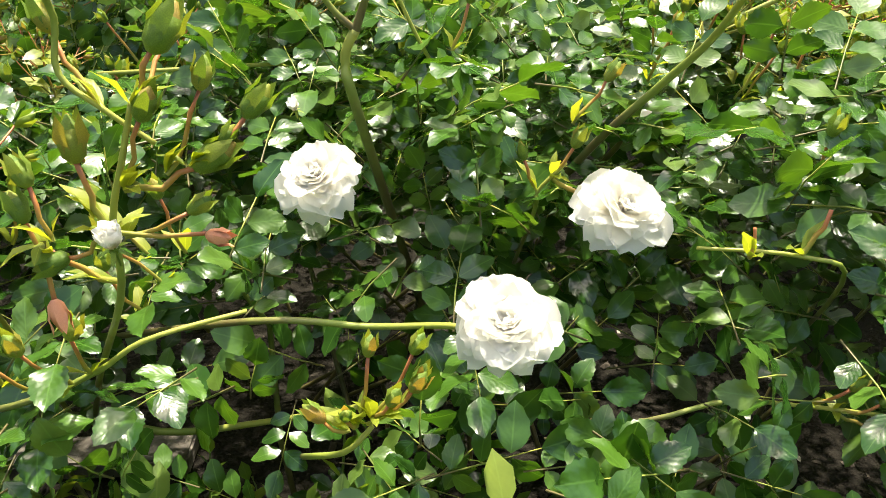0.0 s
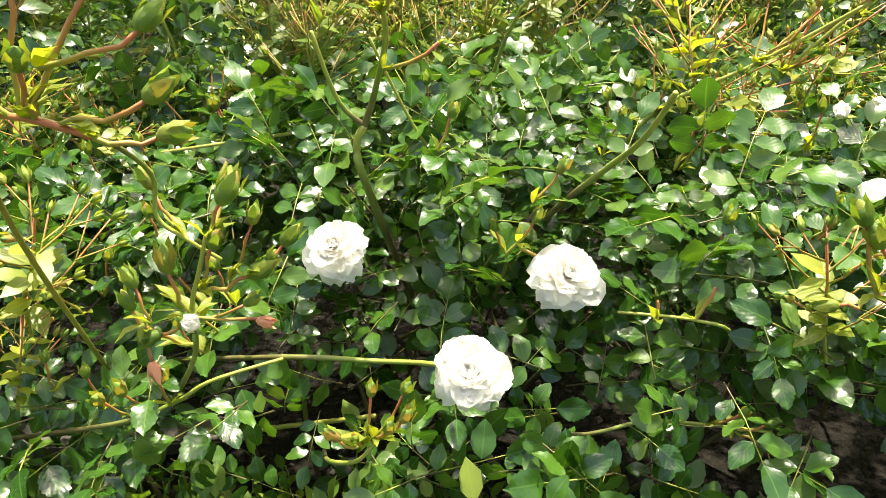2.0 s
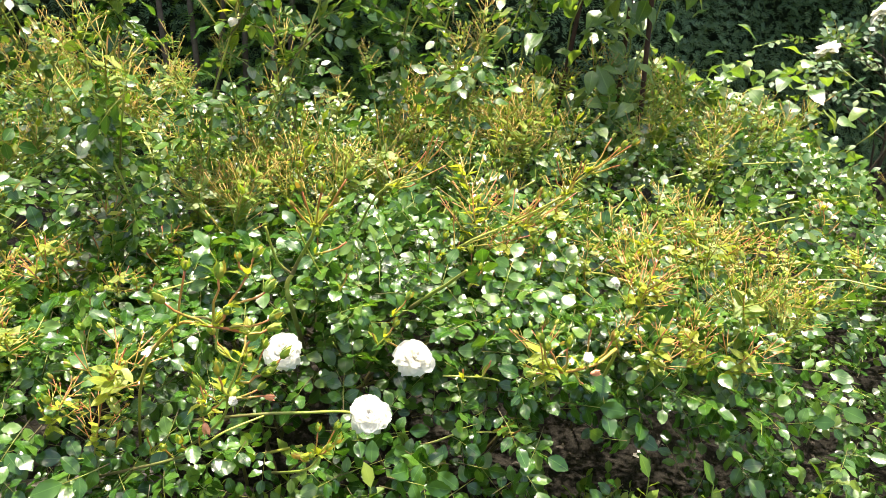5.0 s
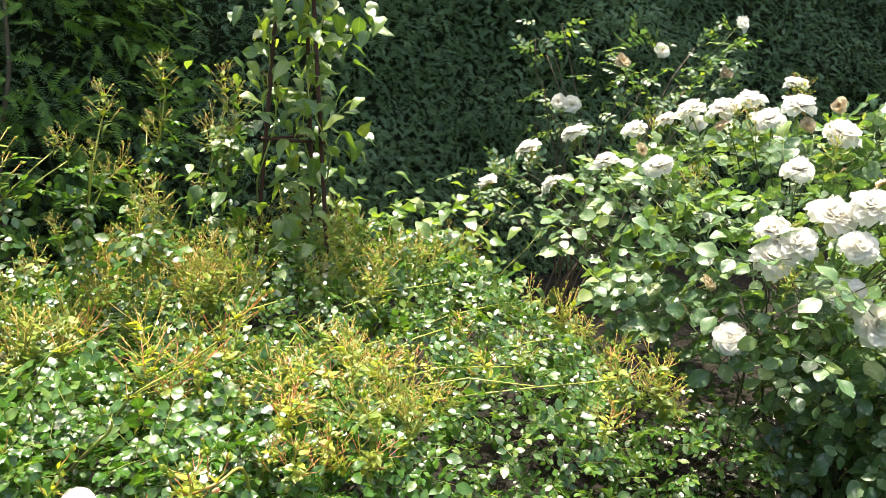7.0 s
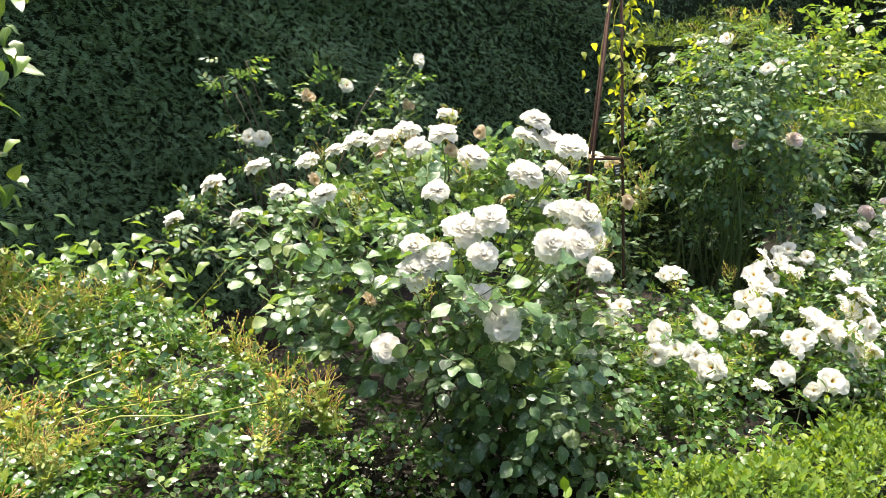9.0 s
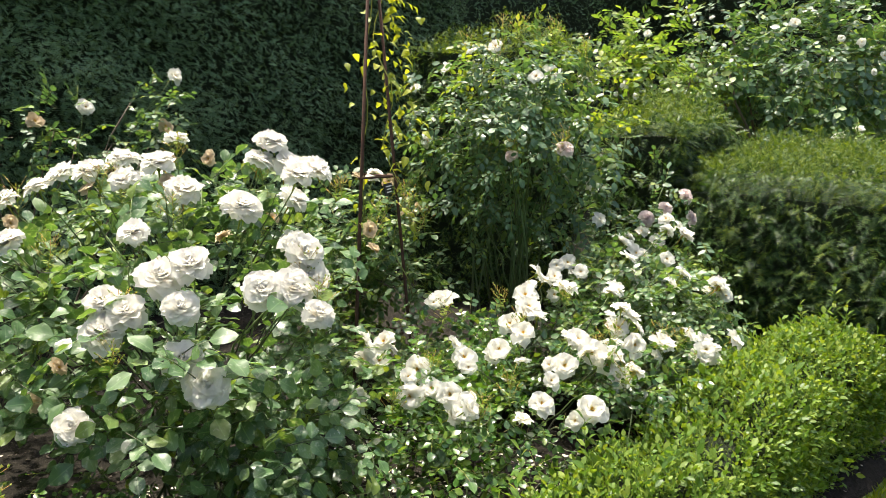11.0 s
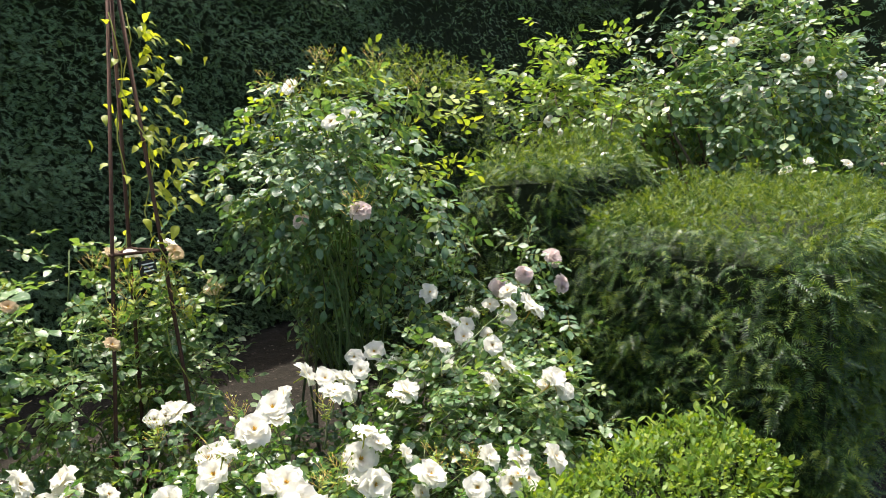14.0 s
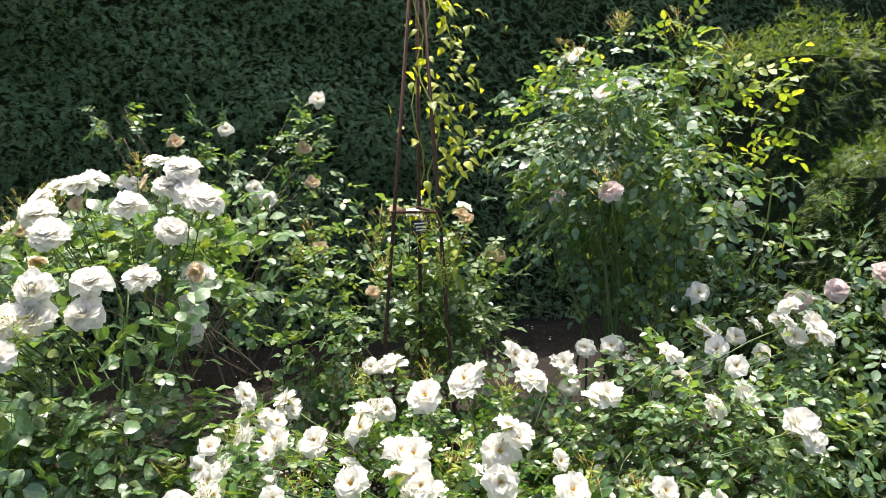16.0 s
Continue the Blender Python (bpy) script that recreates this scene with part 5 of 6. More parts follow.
BLOOMS_WHITE = [(2.04, 1.92, 1.04), (1.89, 1.99, 0.89), (2.19, 1.8, 1.12), (2.19, 1.44, 1.18), (2.24, 1.32, 1.23), (2.03, 1.4, 1.07), (2.01, 1.1, 1.1), (2.31, 1.28, 1.27), (2.32, 1.13, 1.29), (2.44, 1.13, 1.32), (2.66, 1.12, 1.38), (2.41, 0.9, 1.32), (2.29, 0.91, 1.28), (2.13, 0.65, 1.16), (2.31, 0.66, 1.26), (2.12, 0.40, 1.1), (2.08, 0.48, 1.06), (2.06, 0.38, 1.0), (1.98, 0.59, 1.0), (1.99, 0.51, 0.98), (1.94, 0.55, 0.93), (2.74, 0.73, 1.38)]
BLOOMS_WHITE += [(2.69, 0.73, 1.32), (2.77, 0.67, 1.3), (2.8, 0.58, 1.29), (2.36, 0.46, 1.22), (2.35, 0.21, 1.12), (2.21, 0.23, 1.04), (2.26, 0.17, 1.04), (2.27, 0.09, 0.98), (2.04, 0.36, 0.865), (2.05, 0.28, 0.81), (1.86, 0.58, 0.69), (2.12, 1.84, 0.9), (2.73, 0.62, 0.86), (2.75, 0.65, 0.94), (2.77, 0.66, 1.03), (2.6, 0.48, 1.07), (2.69, 0.58, 1.2), (2.58, 0.45, 1.3), (2.47, 0.34, 1.1), (2.45, 0.31, 1.02), (2.34, 0.19, 1.05)]


def put_blooms(parent, places, meshes, centre, size, label, up=0.5, front=(0, 0, 0), stalk=True, leaf_drop=0.3):
    for n, at in enumerate(places):
        d = Vector(at) - Vector(centre)
        d.z *= 0.6
        normal = d.normalized() + Vector((0, 0, up)) + Vector(front) + Vector(RNG.normal(0, 0.22, 3))
        r = size * RNG.uniform(0.85, 1.15)
        part("bloom", meshes[n % len(meshes)], parent, label, face_pose(at, normal, RNG.uniform(0, 6), r))
        if stalk:
            a = np.array(at) - np.array(normal.normalized()) * r * 0.8
            b = np.array(centre) + (np.array(at) - np.array(centre)) * 0.6
            b[2] = at[2] - leaf_drop
            part("stalk", to_mesh("stalk", tube(bent(b, a, 0.0, 5, 0.004), np.linspace(0.003, 0.002, 5), 5), [STALK]), parent)


put_blooms(white, BLOOMS_WHITE, FULL, (2.6, 1.0, 0.6), 0.055, "large full white rose bloom", 0.85, (-0.1, -0.15, 0))
WITHER = [to_mesh("spent_bloom", loose_bloom(640 + k, 1.0), [TAN_PETAL, STAMEN, BUD_GREEN]) for k in range(2)]
for at in ((2.28, 1.1, 1.24), (2.15, 1.35, 1.12), (2.4, 0.85, 1.27), (2.32, 0.5, 1.14), (1.93, 0.75, 0.8), (1.87, 0.8, 0.7), (2.62, 0.9, 1.33), (2.75, 0.3, 1.12)):
    part("spent_bloom", WITHER[0], white, "withered tan bloom", face_pose(at, (RNG.normal(), RNG.normal(), 0.5), 0, 0.03))
for k in range(16):
    at = Vector(BLOOMS_WHITE[k * 2]) + Vector((RNG.normal(0, 0.05), RNG.normal(0, 0.05), 0.0))
    part("bud_truss", SPRAY_MESH[k % 5], white, "", Matrix.Translation(at + Vector((0, 0, -0.1))) @ Matrix.Scale(RNG.uniform(0.6, 0.85), 4))

# ---- low white cluster rose ----
low = thing("rose_bush", (3.6, 0.0, 0), "low cluster rose with many loose white blooms and yellow stamens", "rose bush")
B3C, B3R = (3.6, 0.02, 0.26), (1.12, 0.58, 0.42)
p, out = clumps(150, 13, B3C, B3R, 61, 0.08, 0.06, 0.5, 0.12)
mid_leaves = [rose_leaf(2, 0.036, 4, False, 0, 0.62, 420 + k) for k in range(5)]
leafy("foliage", low, mid_leaves, leaf_poses(p, out, 62, 1.0, 0.2, 0.5), [GLOSSY_LEAF, CANE], lambda q: (q[:, 1] < -0.15) & (q[:, 2] > 0.4))
p2, out2 = shell(1000, (4.3, -0.08, 0.44), (0.48, 0.45, 0.42), 63, 0.2, 0.5, 0.15)
leafy("foliage", low, mid_leaves, leaf_poses(p2, out2, 64, 1.15, 0.2, 0.5), [MATT_LEAF, CANE])
p6, out6 = clumps(30, 10, (3.85, 0.55, 0.3), (0.42, 0.22, 0.28), 66, 0.1, 0.05, 0.3, 0.25)
leafy("foliage", low, mid_leaves, leaf_poses(p6, out6, 67, 1.25, 0.2, 0.5), [BLUE_LEAF, CANE])
canes(low, (3.5, 0.05, 0.0), [tuple(a) for a in p[::90]], 65, 0.004, 0.06, mat=STALK, spread=0.35)
LOOSE = [to_mesh("bloom", loose_bloom(660 + k, 1.0), [WHITE_PETAL, STAMEN, BUD_GREEN]) for k in range(5)]
BLOOMS_LOW = [(3.37, 0.41, 0.74), (3.35, 0.02, 0.77), (3.51, 0.12, 0.77), (3.02, -0.04, 0.71), (3.14, -0.07, 0.74), (3.19, 0.01, 0.75), (2.93, 0.04, 0.69), (2.78, 0.38, 0.5), (2.73, 0.12, 0.6), (2.75, -0.02, 0.63), (2.73, -0.09, 0.61), (3.9, 0.23, 0.74), (3.69, 0.03, 0.78), (4.08, 0.15, 0.74), (4.14, 0.11, 0.74), (3.86, -0.12, 0.76), (3.45, -0.29, 0.72), (3.24, -0.23, 0.72), (3.22, -0.29, 0.69), (3.42, -0.37, 0.68)]
BLOOMS_LOW += [(3.59, -0.42, 0.65), (3.07, -0.26, 0.68), (3.21, -0.35, 0.66), (3.2, -0.4, 0.63), (2.91, -0.26, 0.6), (3.0, -0.39, 0.58), (3.84, -0.45, 0.62), (3.99, -0.47, 0.57), (3.96, -0.51, 0.52), (4.25, -0.45, 0.74), (4.3, -0.42, 0.71), (4.5, -0.12, 0.92), (4.58, -0.18, 0.9), (4.32, 0.03, 0.87), (2.89, 0.44, 0.61), (2.86, 0.18, 0.64), (3.01, 0.44, 0.65), (4.1, -0.08, 0.85), (4.2, -0.3, 0.78)]
put_blooms(low, BLOOMS_LOW, LOOSE, (3.6, 0.1, 0.2), 0.049, "loose white rose bloom", 0.5, (-0.2, -0.3, 0), True, 0.18)
BLOOMS_LOW += [(4.43, 0.12, 0.86), (4.39, 0.1, 0.81), (4.48, 0.09, 0.79), (4.58, 0.06, 0.87), (4.63, 0.03, 0.83), (4.49, -0.05, 0.66), (4.58, -0.09, 0.6), (3.93, 0.15, 0.76), (3.77, 0.03, 0.78), (3.52, -0.3, 0.73)]
for n, at in enumerate(BLOOMS_LOW):
    for j in range(2 - n % 2):
        q = Vector(at) + Vector(RNG.normal(0, 0.045, 3))
        part("bloom", LOOSE[(n + j) % 5], low, "loose white rose bloom", face_pose(q, (RNG.normal(-0.2, 0.5), RNG.normal(-0.4, 0.4), 0.6), RNG.uniform(0, 6), RNG.uniform(0.03, 0.046)))
for k in range(14):
    at = Vector(BLOOMS_LOW[k * 2]) + Vector((RNG.normal(0, 0.08), RNG.normal(0, 0.08), -0.07))
    part("bud_truss", SPRAY_MESH[k % 5], low, "", Matrix.Translation(at) @ Matrix.Scale(RNG.uniform(0.5, 0.75), 4))

# ---- tall blush rose ----
blush = thing("rose_bush", (4.5, 0.7, 0), "tall leggy rose bush with blush pink blooms and lime tips", "rose bush")
B4C, B4R = (4.42, 0.68, 1.34), (0.45, 0.45, 0.53)
p, out = clumps(70, 12, B4C, B4R, 71, 0.62, 0.085, 0.35, 0.36)
slim_plain = [rose_leaf(2 + k % 2, 0.046, 5, False, 0.0, 0.56, 460 + k) for k in range(6)]
slim_leaves = [rose_leaf(2 + k % 2, 0.046, 7, True, 0.06, 0.56, 460 + k) for k in range(6)]
leafy("foliage", blush, slim_leaves, leaf_poses(p, out, 72, 1.0, 0.4, 0.5), [BLUE_LEAF, CANE], lambda q: (q[:, 0] < 4.4) & (q[:, 1] < 0.6), plain=slim_plain)
# Lime clusters at top and right: young tips, plus sunlit leaves by colour alone.
p3, out3 = clumps(13, 8, (4.6, 0.55, 1.58), (0.46, 0.5, 0.36), 73, 1.38, 0.05, 0.8, 0.25)
leafy("young_leaves", blush, mid_leaves, leaf_poses(p3, out3, 74, 1.2, 0.1, 0.5), [LIME_LEAF, CANE], None, "lime green leaves, young tips with sunlit brightness in their colour")
canes(blush, (4.5, 0.7, 0.0), [tuple(a) for a in p[::32]], 75, 0.007, 0.06, mat=STALK, spread=0.16)
p4, out4 = clumps(24, 10, (4.84, 0.17, 0.8), (0.3, 0.28, 0.32), 76, 0.35, 0.06, 0.4, 0.25)
leafy("foliage", blush, slim_plain, leaf_poses(p4, out4, 77, 0.95, 0.3, 0.5), [BLUE_LEAF, CANE])
canes(blush, (4.75, 0.4, 0.0), [tuple(a) for a in p4[::20]], 78, 0.005, 0.06, mat=STALK, spread=0.1)
PINK = [to_mesh("bloom", full_bloom(680 + k, 1.0), [PINK_PETAL, STAMEN, BUD_GREEN]) for k in range(2)]
put_blooms(blush, [(3.99, 0.455, 1.276), (4.06, 0.225, 1.315)], PINK, (4.45, 0.65, 1.0), 0.036, "half-open pink bloom among long sepals", 0.9)
put_blooms(blush, [(4.96, -0.06, 1.03), (4.98, -0.09, 0.915), (4.82, -0.0, 0.975), (4.72, 0.06, 0.935)], PINK, (4.8, 0.3, 0.7), 0.045, "blush pink full bloom", 0.1, (-0.6, -0.5, 0))
BLOOMS_BLUSH = [(4.19, 0.95, 1.68), (4.18, 0.79, 1.77), (4.16, 0.65, 1.78), (4.14, 0.42, 1.64), (4.21, 0.38, 1.66), (4.06, 1.05, 1.58), (4.1, 1.0, 1.32), (4.46, 0.28, 1.12), (4.62, 0.28, 1.23)]
PALE = [to_mesh("bloom", loose_bloom(690 + k, 1.0), [CREAM_PETAL, STAMEN, BUD_GREEN]) for k in range(2)]
p5 = np.repeat(np.array(BLOOMS_BLUSH), 7, axis=0) + np.random.default_rng(79).normal(0, 0.055, (63, 3)) + np.array((0.03, 0.03, -0.05))
leafy("foliage", blush, slim_plain, leaf_poses(p5, np.tile((-0.4, -0.3, 0.4), (63, 1)), 80, 0.95, 0.3, 0.5), [BLUE_LEAF, CANE])
put_blooms(blush, BLOOMS_BLUSH, PALE, (4.45, 0.65, 1.2), 0.036, "faded white bloom", 0.3, (-0.3, -0.3, 0))
for n, at in enumerate(((4.03, 0.24, 1.25), (4.0, 0.45, 1.22), (4.1, 0.24, 1.27), (4.3, 0.6, 1.8), (4.4, 0.75, 1.83), (4.2, 0.85, 1.72), (4.5, 0.5, 1.8), (4.65, 0.4, 1.7), (4.15, 0.65, 1.68))):
    part("bud_truss", SPRAY_MESH[n % 5], blush, "", Matrix.Translation(at) @ Matrix.Scale(0.75, 4))

# ---- rose round the second obelisk ----
mixed = thing("rose_bush", (3.55, 1.15, 0), "leafy rose round a rusty obelisk with spent tan blooms", "rose bush")
p, out = clumps(75, 13, (3.62, 1.14, 0.58), (0.58, 0.46, 0.58), 81, 0.1, 0.065, 0.3, 0.34)
open_front = (p[:, 1] < 1.0) & (p[:, 2] > 0.55) & (np.abs(p[:, 0] - 3.56) < 0.17)
p, out = p[~open_front], out[~open_front]
leafy("foliage", mixed, mid_leaves, leaf_poses(p, out, 82, 1.3, 0.2, 0.5), [MATT_LEAF, CANE])
canes(mixed, (3.6, 1.25, 0.0), [tuple(a) for a in p[::45]], 83, 0.005, 0.05, mat=STALK, spread=0.25)
for n, at in enumerate(((3.55, 1.0, 1.18), (3.85, 1.05, 1.15), (3.9, 1.1, 1.12), (3.95, 0.95, 1.0), (4.05, 1.1, 0.95), (3.3, 1.3, 1.0), (3.4, 0.8, 0.9))):
    part("spent_bloom", WITHER[n % 2], mixed, "withered tan bloom", face_pose(at, (RNG.normal(0, 0.5), -0.5, 0.7), n, 0.034))
put_blooms(mixed, [(3.62, 0.98, 1.17), (3.92, 1.2, 1.16), (3.1, 1.5, 1.15)], PALE, (3.6, 1.2, 0.6), 0.036, "faded white bloom", 0.4)
for n in range(10):
    part("bud_truss", SPRAY_MESH[n % 5], mixed, "", Matrix.Translation((3.2 + 0.08 * n, 1.0 + RNG.normal(0, 0.2), 0.88 + RNG.uniform(0, 0.18))) @ Matrix.Scale(0.8, 4))

# ---- wild white roses before the hedge ----
wild = thing("rose_bush", (3.0, 2.4, 0), "sparse wild rose with single white blooms before the hedge", "rose bush")
small_leaves = [rose_leaf(3, 0.036, 3, False, 0, 0.58, 440 + k) for k in range(5)]
for n, (c, r, count) in enumerate((((2.9, 2.3, 1.3), (0.38, 0.2, 0.24), 64), ((3.4, 2.2, 1.3), (0.17, 0.15, 0.3), 56), ((2.52, 2.4, 1.15), (0.14, 0.12, 0.16), 20), ((2.45, 2.45, 1.5), (0.12, 0.1, 0.14), 13), ((3.25, 2.2, 0.85), (0.3, 0.18, 0.3), 45), ((2.1, 2.2, 0.8), (0.25, 0.2, 0.2), 45))):
    p, out = shell(count, c, r, 90 + n, 0.3, 0.2, 0.2)
    leafy("foliage", wild, small_leaves, leaf_poses(p, out, 100 + n, 1.1, 0.0, 0.4), [BLUE_LEAF, CANE])
    canes(wild, (2.9 + 0.12 * n - 0.3, 2.45, 0.0), [tuple(a) for a in p[:4]], 110 + n, 0.006, 0.1, WOOD_STEM, spread=0.06)
put_blooms(wild, [(3.46, 2.13, 1.63), (3.0, 2.2, 1.48), (2.54, 2.3, 1.2), (2.49, 2.34, 1.21), (3.12, 2.1, 1.18), (3.18, 2.08, 1.13)], LOOSE, (3.0, 2.5, 1.1), 0.046, "single white rose bloom", 0.2, (-0.1, -0.6, 0))
for at in ((3.38, 2.12, 1.38), (2.75, 2.2, 1.42), (3.42, 2.12, 1.2)):
    part("spent_bloom", WITHER[1], wild, "withered tan bloom", face_pose(at, (0, -0.7, 0.6), 0, 0.045))

# ---- obelisks ----
def obelisk(at, apex, foot_r, ring_z, seed, label, legs=3, turn=0.3):
    ob = thing("obelisk", at, label, "obelisk", "rusty plant obelisks")
    top = np.array((at[0], at[1], apex))
    feet = [np.array((at[0] + foot_r * math.cos(turn + k * 2 * math.pi / legs), at[1] + foot_r * math.sin(turn + k * 2 * math.pi / legs), -0.02)) for k in range(legs)]
    for f in feet:
        over = top + (f - top) * np.array((0.06, 0.06, 0))
        part("leg", to_mesh("leg", tube([f, f + (over - f) * 0.5, over], (0.0075, 0.0075, 0.007), 8), [RUST]), ob)
    for z in ring_z:
        pts = [f + (top - f) * (z / apex) for f in feet]
        for k in range(legs):
            a, b = pts[k], pts[(k + 1) % legs]
            ext = (b - a) * 0.12
            part("crossbar", to_mesh("crossbar", tube([a - ext, b + ext], (0.006, 0.006), 6), [RUST]), ob)
    part("cap", to_mesh("cap", tube([top + np.array((0, 0, -0.03)), top, top + np.array((0, 0, 0.04)), top + np.array((0, 0, 0.06))], (0.02, 0.02, 0.016, 0.004), 8), [RUST]), ob)
    return ob, feet, top


ob1, feet1, top1 = obelisk((0.965, 1.775, 0), 2.25, 0.22, (1.14, 0.5), 1, "rusty steel obelisk wrapped in a leafy green climber", 3, -1.2)
ob2, feet2, top2 = obelisk((3.64, 0.99, 0), 2.2, 0.21, (1.19, 0.45), 2, "rusty steel obelisk with a thin lime-green climber", 3, -0.9)


def climber(name, label, feet, top, count, size, mats, seed, lo, hi, reach, stems=3):
    plant = thing(name, tuple(feet[0]), label, "climber")
    rng = np.random.default_rng(seed)
    ovate = [leaflet(1.0, 0.6, 9, 0.35, 0.3 + 0.1 * k, 0, 0.36, 0, True, 0.1 * k, 1.05) for k in range(3)]
    places = []
    for s in range(stems):
        f = feet[s % len(feet)]
        t = np.linspace(0, hi / top[2], 24)
        line = f + (top - f) * t[:, None]
        line[:, 0] += 0.035 * np.sin(t * 30 + s * 2)
        line[:, 1] += 0.035 * np.cos(t * 30 + s)
        line[0, 2] = 0.0
        part("stem", to_mesh("stem", tube(line, 0.0025, 5), [CANE]), plant)
        places += [q for q in line if q[2] > lo]
    at = np.array(places)[rng.integers(0, len(places), count)] + rng.normal(0, reach, (count, 3)) * (1, 1, 0.6)
    away = unit(rng.normal(0, 1, (count, 3)) * (1, 1, 0.2))
    ahead = away * 0.8 + np.c_[np.zeros((count, 1)), np.full((count, 1), -0.1), rng.normal(-0.3, 0.4, count)]
    up = away * 0.8 + np.array((-0.1, -0.3, 0.6)) + rng.normal(0, 0.3, (count, 3))
    ms = poses(at, ahead, up, size * rng.uniform(0.6, 1.2, count))
    meshes = [to_mesh("leaf", o, mats) for o in ovate]
    for n in range(count):
        part("leaf", meshes[n % 3], plant, m=Matrix(ms[n].tolist()))
    return plant


LIME_OVAL = to_mesh("leaf", leaflet(1.0, 0.56, 8, 0.35, 0.35, 0, 0.38, blunt=1.05), [GOLD_LEAF])
full_climber = climber("climber", "vigorous climber with hanging oval green leaves", feet1, top1, 300, 0.082, [CLIMBER_LEAF], 121, 0.5, 2.1, 0.085)
thin = climber("climber", "thin climber with yellow-green leaves and bare tendrils", feet2[:2], top2, 60, 0.055, [GOLD_LEAF], 122, 0.95, 2.05, 0.05, 2)
for n in range(105):
    z = RNG.uniform(1.3, 2.02)
    at = np.array((3.70 + abs(RNG.normal(0, 0.09)), 0.95 + RNG.normal(0, 0.05), z))
    q = poses(at[None], np.array(((RNG.normal(0.3, 0.6), RNG.normal(-0.2, 0.5), -0.3),)), np.array(((RNG.normal(0, 0.4), -0.5, 0.8),)), RNG.uniform(0.035, 0.06))[0]
    part("leaf", LIME_OVAL, thin, m=Matrix(q.tolist()))
for a, b in (((3.66, 0.98, 1.75), (3.88, 0.95, 1.6)), ((3.68, 0.97, 1.9), (3.85, 0.97, 1.78)), ((3.67, 0.98, 1.65), (3.92, 0.94, 1.52))):
    part("tendril", to_mesh("tendril", tube(bent(a, b, -0.03, 8, 0.012), np.linspace(0.002, 0.001, 8), 4), [CANE]), thin)

bush = np.array([feet1[k % 3] + (top1 - feet1[k % 3]) * RNG.uniform(0.25, 0.95) for k in range(330)]) + RNG.normal(0, 1, (330, 3)) * (0.1, 0.1, 0.05)
wide = unit(RNG.normal(0, 1, (330, 3)) * (1, 1, 0.3))
leafy("foliage", full_climber, [leaflet(0.075, 0.044, 8, 0.35, 0.35, 0, 0.37, blunt=1.05), leaflet(0.062, 0.036, 8, 0.4, 0.25, 0, 0.37, blunt=1.05)], poses(bush, wide + np.array((0, -0.1, -0.35)), wide * 0.6 + np.array((-0.1, -0.3, 0.7)), RNG.uniform(0.7, 1.25, 330)), [CLIMBER_LEAF])

# low leafy growth at the first obelisk's foot
foot_plant = thing("climber", (1.3, 1.9, 0), "leafy climber shoots sprawling at the obelisk foot", "climber")
p, out = clumps(46, 8, (1.5, 1.85, 0.6), (0.5, 0.34, 0.34), 131, 0.15, 0.06, 0.3, 0.25)
ovals = [leaflet(0.078 - 0.012 * j, 0.047, 8, 0.35, 0.3, 0, 0.38, blunt=1.0) for j in range(2)]
leafy("foliage", foot_plant, ovals, leaf_poses(p, out, 132, 1.0, 0.5, 0.4), [CLIMBER_LEAF])
canes(foot_plant, (1.3, 1.85, 0.0), [tuple(a) for a in p[::24]], 133, 0.003, 0.05, spread=0.12)

# plant label hung on the second obelisk
plate = thing("plant_label", (3.62, 0.885, 1.13), "small black plant label with pale writing on the obelisk", "sign")
bm = bmesh.new()
bmesh.ops.create_cube(bm, size=1.0)
bmesh.ops.scale(bm, vec=(0.085, 0.004, 0.055), verts=bm.verts)
bmesh.ops.bevel(bm, geom=bm.edges[:], offset=0.0012, segments=2, affect="EDGES")
me = bpy.data.meshes.new("plate")
bm.to_mesh(me)
bm.free()
me.materials.append(PLAQUE)
part("plate", me, plate, "", pose(3.62, 0.885, 1.13, -8, 0, 12))
for k, w in enumerate((0.06, 0.045, 0.05)):
    bm = bmesh.new()
    bmesh.ops.create_cube(bm, size=1.0)
    bmesh.ops.scale(bm, vec=(w, 0.0012, 0.005), verts=bm.verts)
    me = bpy.data.meshes.new("writing")
    bm.to_mesh(me)
    bm.free()
    me.materials.append(INK)
    part("writing", me, plate, "", pose(3.62, 0.885, 1.13, -8, 0, 12) @ pose(0, -0.0032, 0.014 - 0.013 * k))

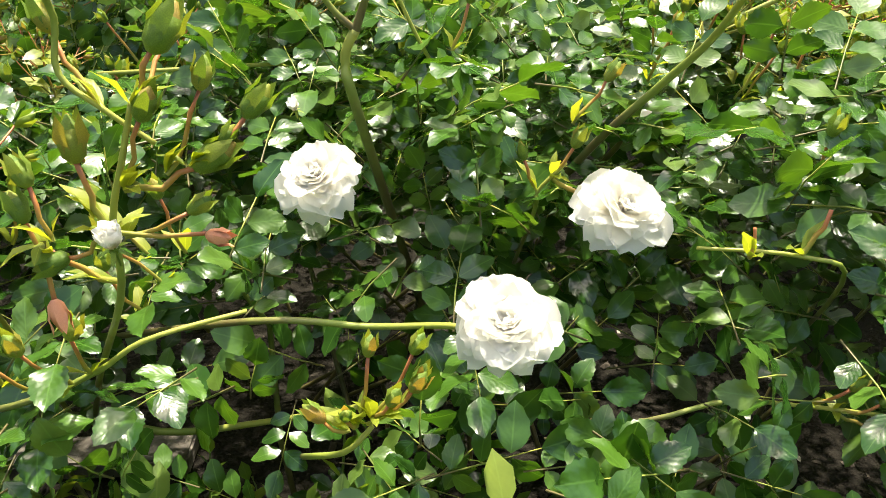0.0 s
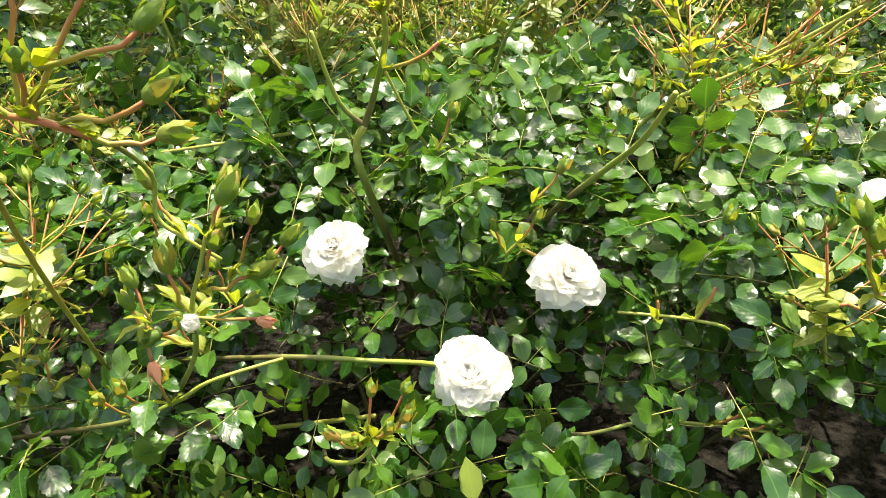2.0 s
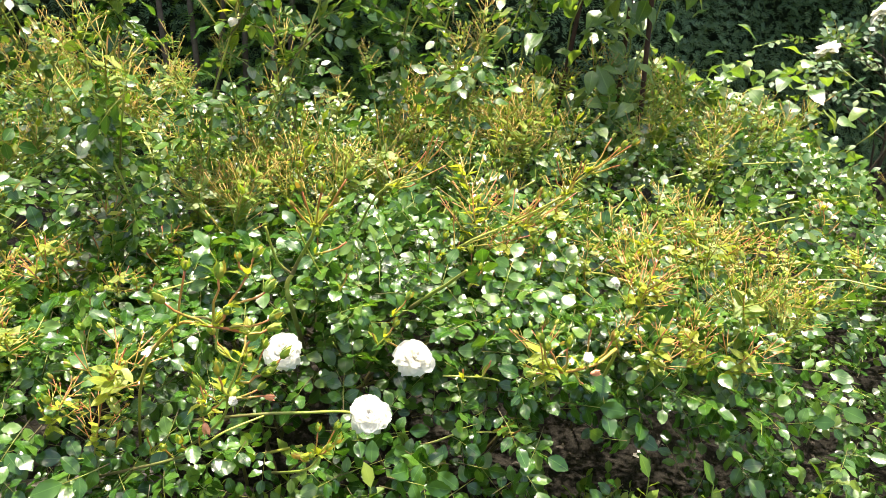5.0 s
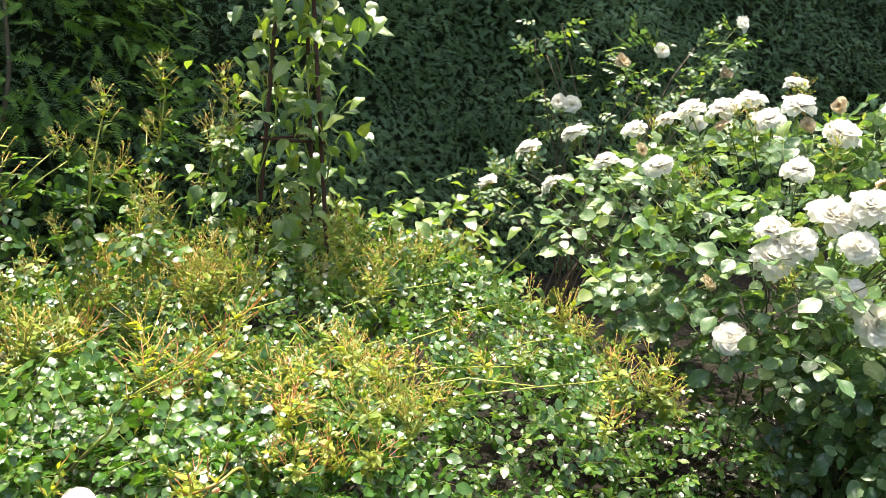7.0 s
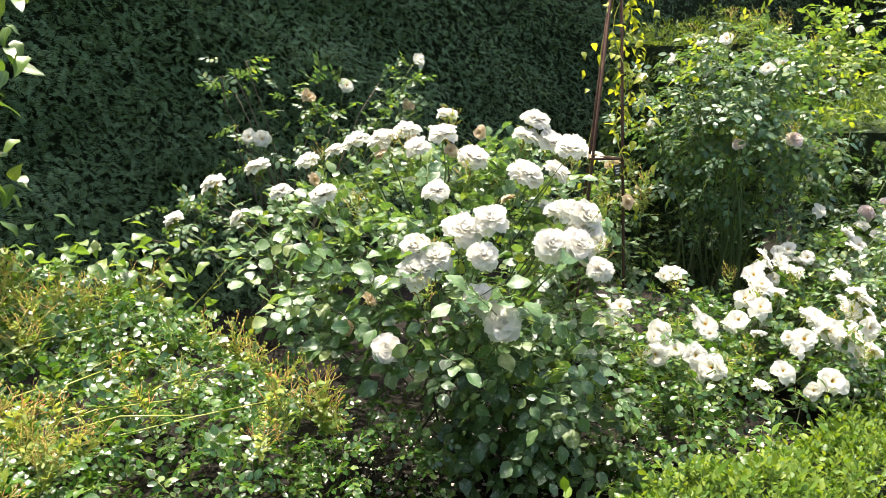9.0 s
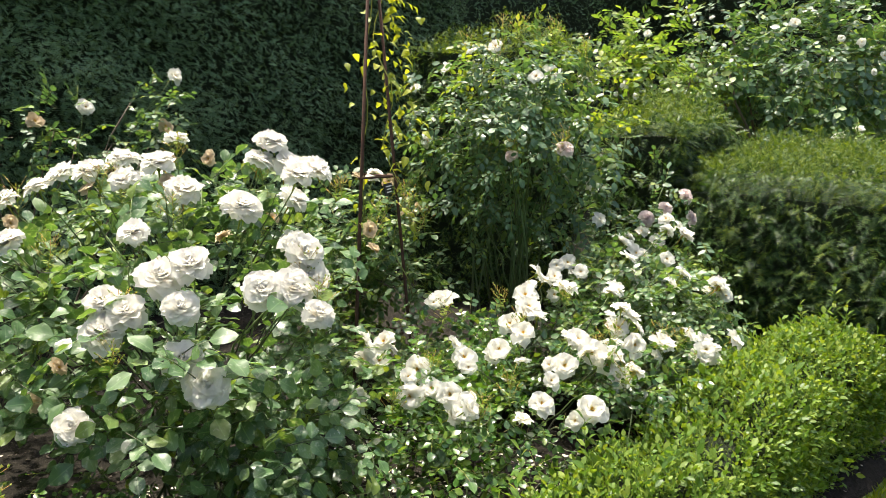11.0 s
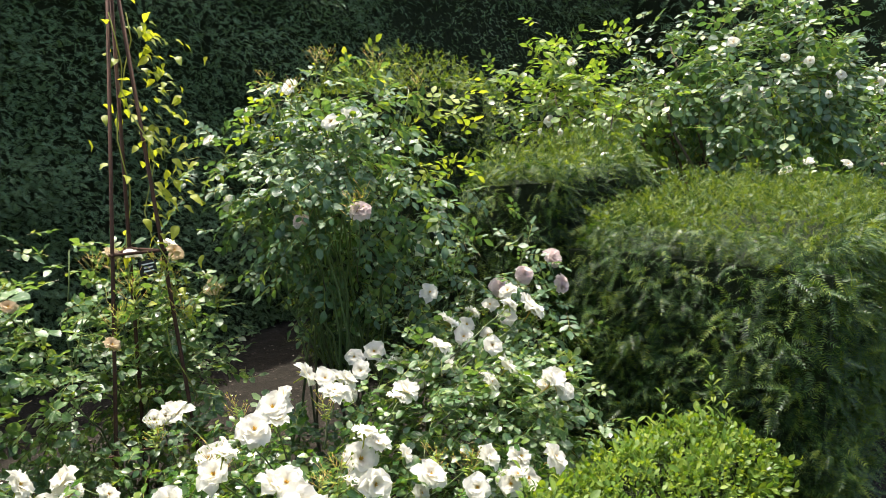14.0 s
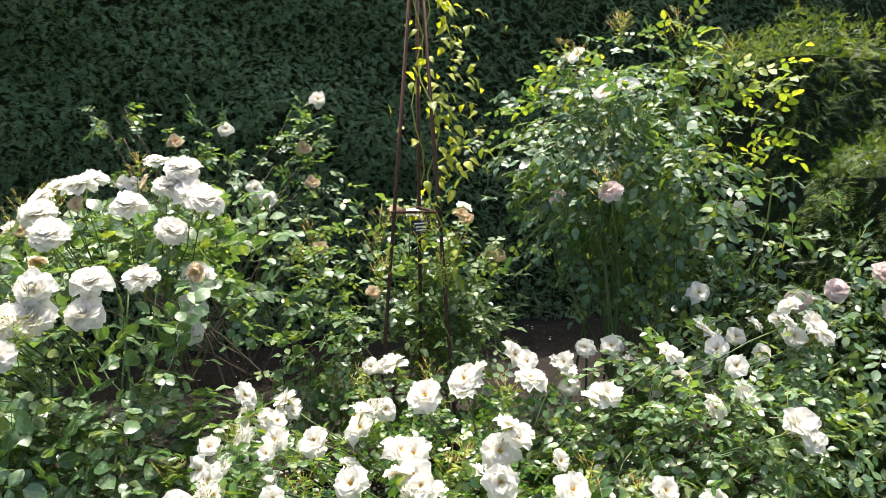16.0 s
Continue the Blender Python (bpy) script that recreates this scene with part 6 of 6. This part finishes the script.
# ---- shrubs beyond the yew ----
def far_shrub(at, radii, height, seed, count, label, blooms, mats, meshes, size=0.046, bloom_size=0.05, trunk=0.02):
    bush = thing("shrub", at, label, "shrub")
    c = (at[0], at[1], height - radii[2])
    p, out = clumps(count // 20, 17, c, radii, seed, 0.2, 0.1, 0.5, 0.25)
    shapes = [rose_leaf(2, size, 3, False, 0, 0.62, seed + k) for k in range(4)]
    leafy("foliage", bush, shapes, leaf_poses(p, out, seed + 1, 1.1, 0.2, 0.5), mats)
    canes(bush, at, [tuple(a) for a in p[:: max(1, len(p) // 9)]], seed + 2, trunk, 0.05, WOOD_STEM, "stem", 0.08)
    q, o = shell(blooms * 3, c, [r * 1.03 for r in radii], seed + 5, height - radii[2] * 1.3, 0.97, 0.25)
    sel = np.flatnonzero((o[:, 0] < 0.3))[:blooms]
    for n, i in enumerate(sel):
        part("bloom", meshes[n % len(meshes)], bush, "", face_pose(q[i], Vector(o[i]) + Vector((-0.4, -0.2, 0.3)), n, bloom_size * RNG.uniform(0.4, 0.85)))
    return bush


far_shrub((8.3, 0.0, 0.0), (0.85, 0.8, 0.62), 2.45, 141, 1700, "tall shrub rose with white blooms beyond the yew", 16, [BLUE_LEAF, CANE], LOOSE, 0.07, 0.055, 0.02)
far_shrub((7.6, 1.15, 0.0), (0.6, 0.75, 0.6), 2.2, 151, 1000, "light green shrub rose with white blooms", 9, [CLIMBER_LEAF, CANE], LOOSE, 0.068, 0.05, 0.012)
far_shrub((9.0, -0.6, 0.0), (0.7, 0.55, 0.6), 1.9, 161, 700, "green shrub rose beside the far path", 6, [BLUE_LEAF, CANE], LOOSE, 0.05, 0.05, 0.012)
far_shrub((10.4, -0.9, 0.0), (0.8, 0.5, 0.65), 2.2, 171, 800, "far rose bush with cream blooms", 16, [FAR_LEAF, CANE], LOOSE, 0.05, 0.06, 0.012)
far_shrub((9.4, -1.0, 0.0), (0.8, 0.3, 0.45), 1.35, 181, 350, "low reddish stems of perennials with few leaves", 4, [MATT_LEAF, TWIG], PINK, 0.04, 0.035, 0.006)
far_shrub((7.3, -0.6, 0.0), (0.5, 0.3, 0.45), 1.3, 191, 260, "rose with cream blooms behind the yew", 4, [FAR_LEAF, CANE], LOOSE, 0.045, 0.06, 0.008)

# white plastic tag lying on the soil by the end of the box edging
bm = bmesh.new()
bmesh.ops.create_cube(bm, size=1.0)
bmesh.ops.scale(bm, vec=(0.1, 0.016, 0.003), verts=bm.verts)
bmesh.ops.bevel(bm, geom=bm.edges[:], offset=0.001, segments=2, affect="EDGES")
me = bpy.data.meshes.new("plant_tag")
bm.to_mesh(me)
bm.free()
me.materials.append(INK)
tag = tagged(new("plant_tag", me), "white plastic plant tag lying on the soil", "tag")
tag.matrix_world = pose(4.86, -1.06, 0.052, 4, 3, -35)
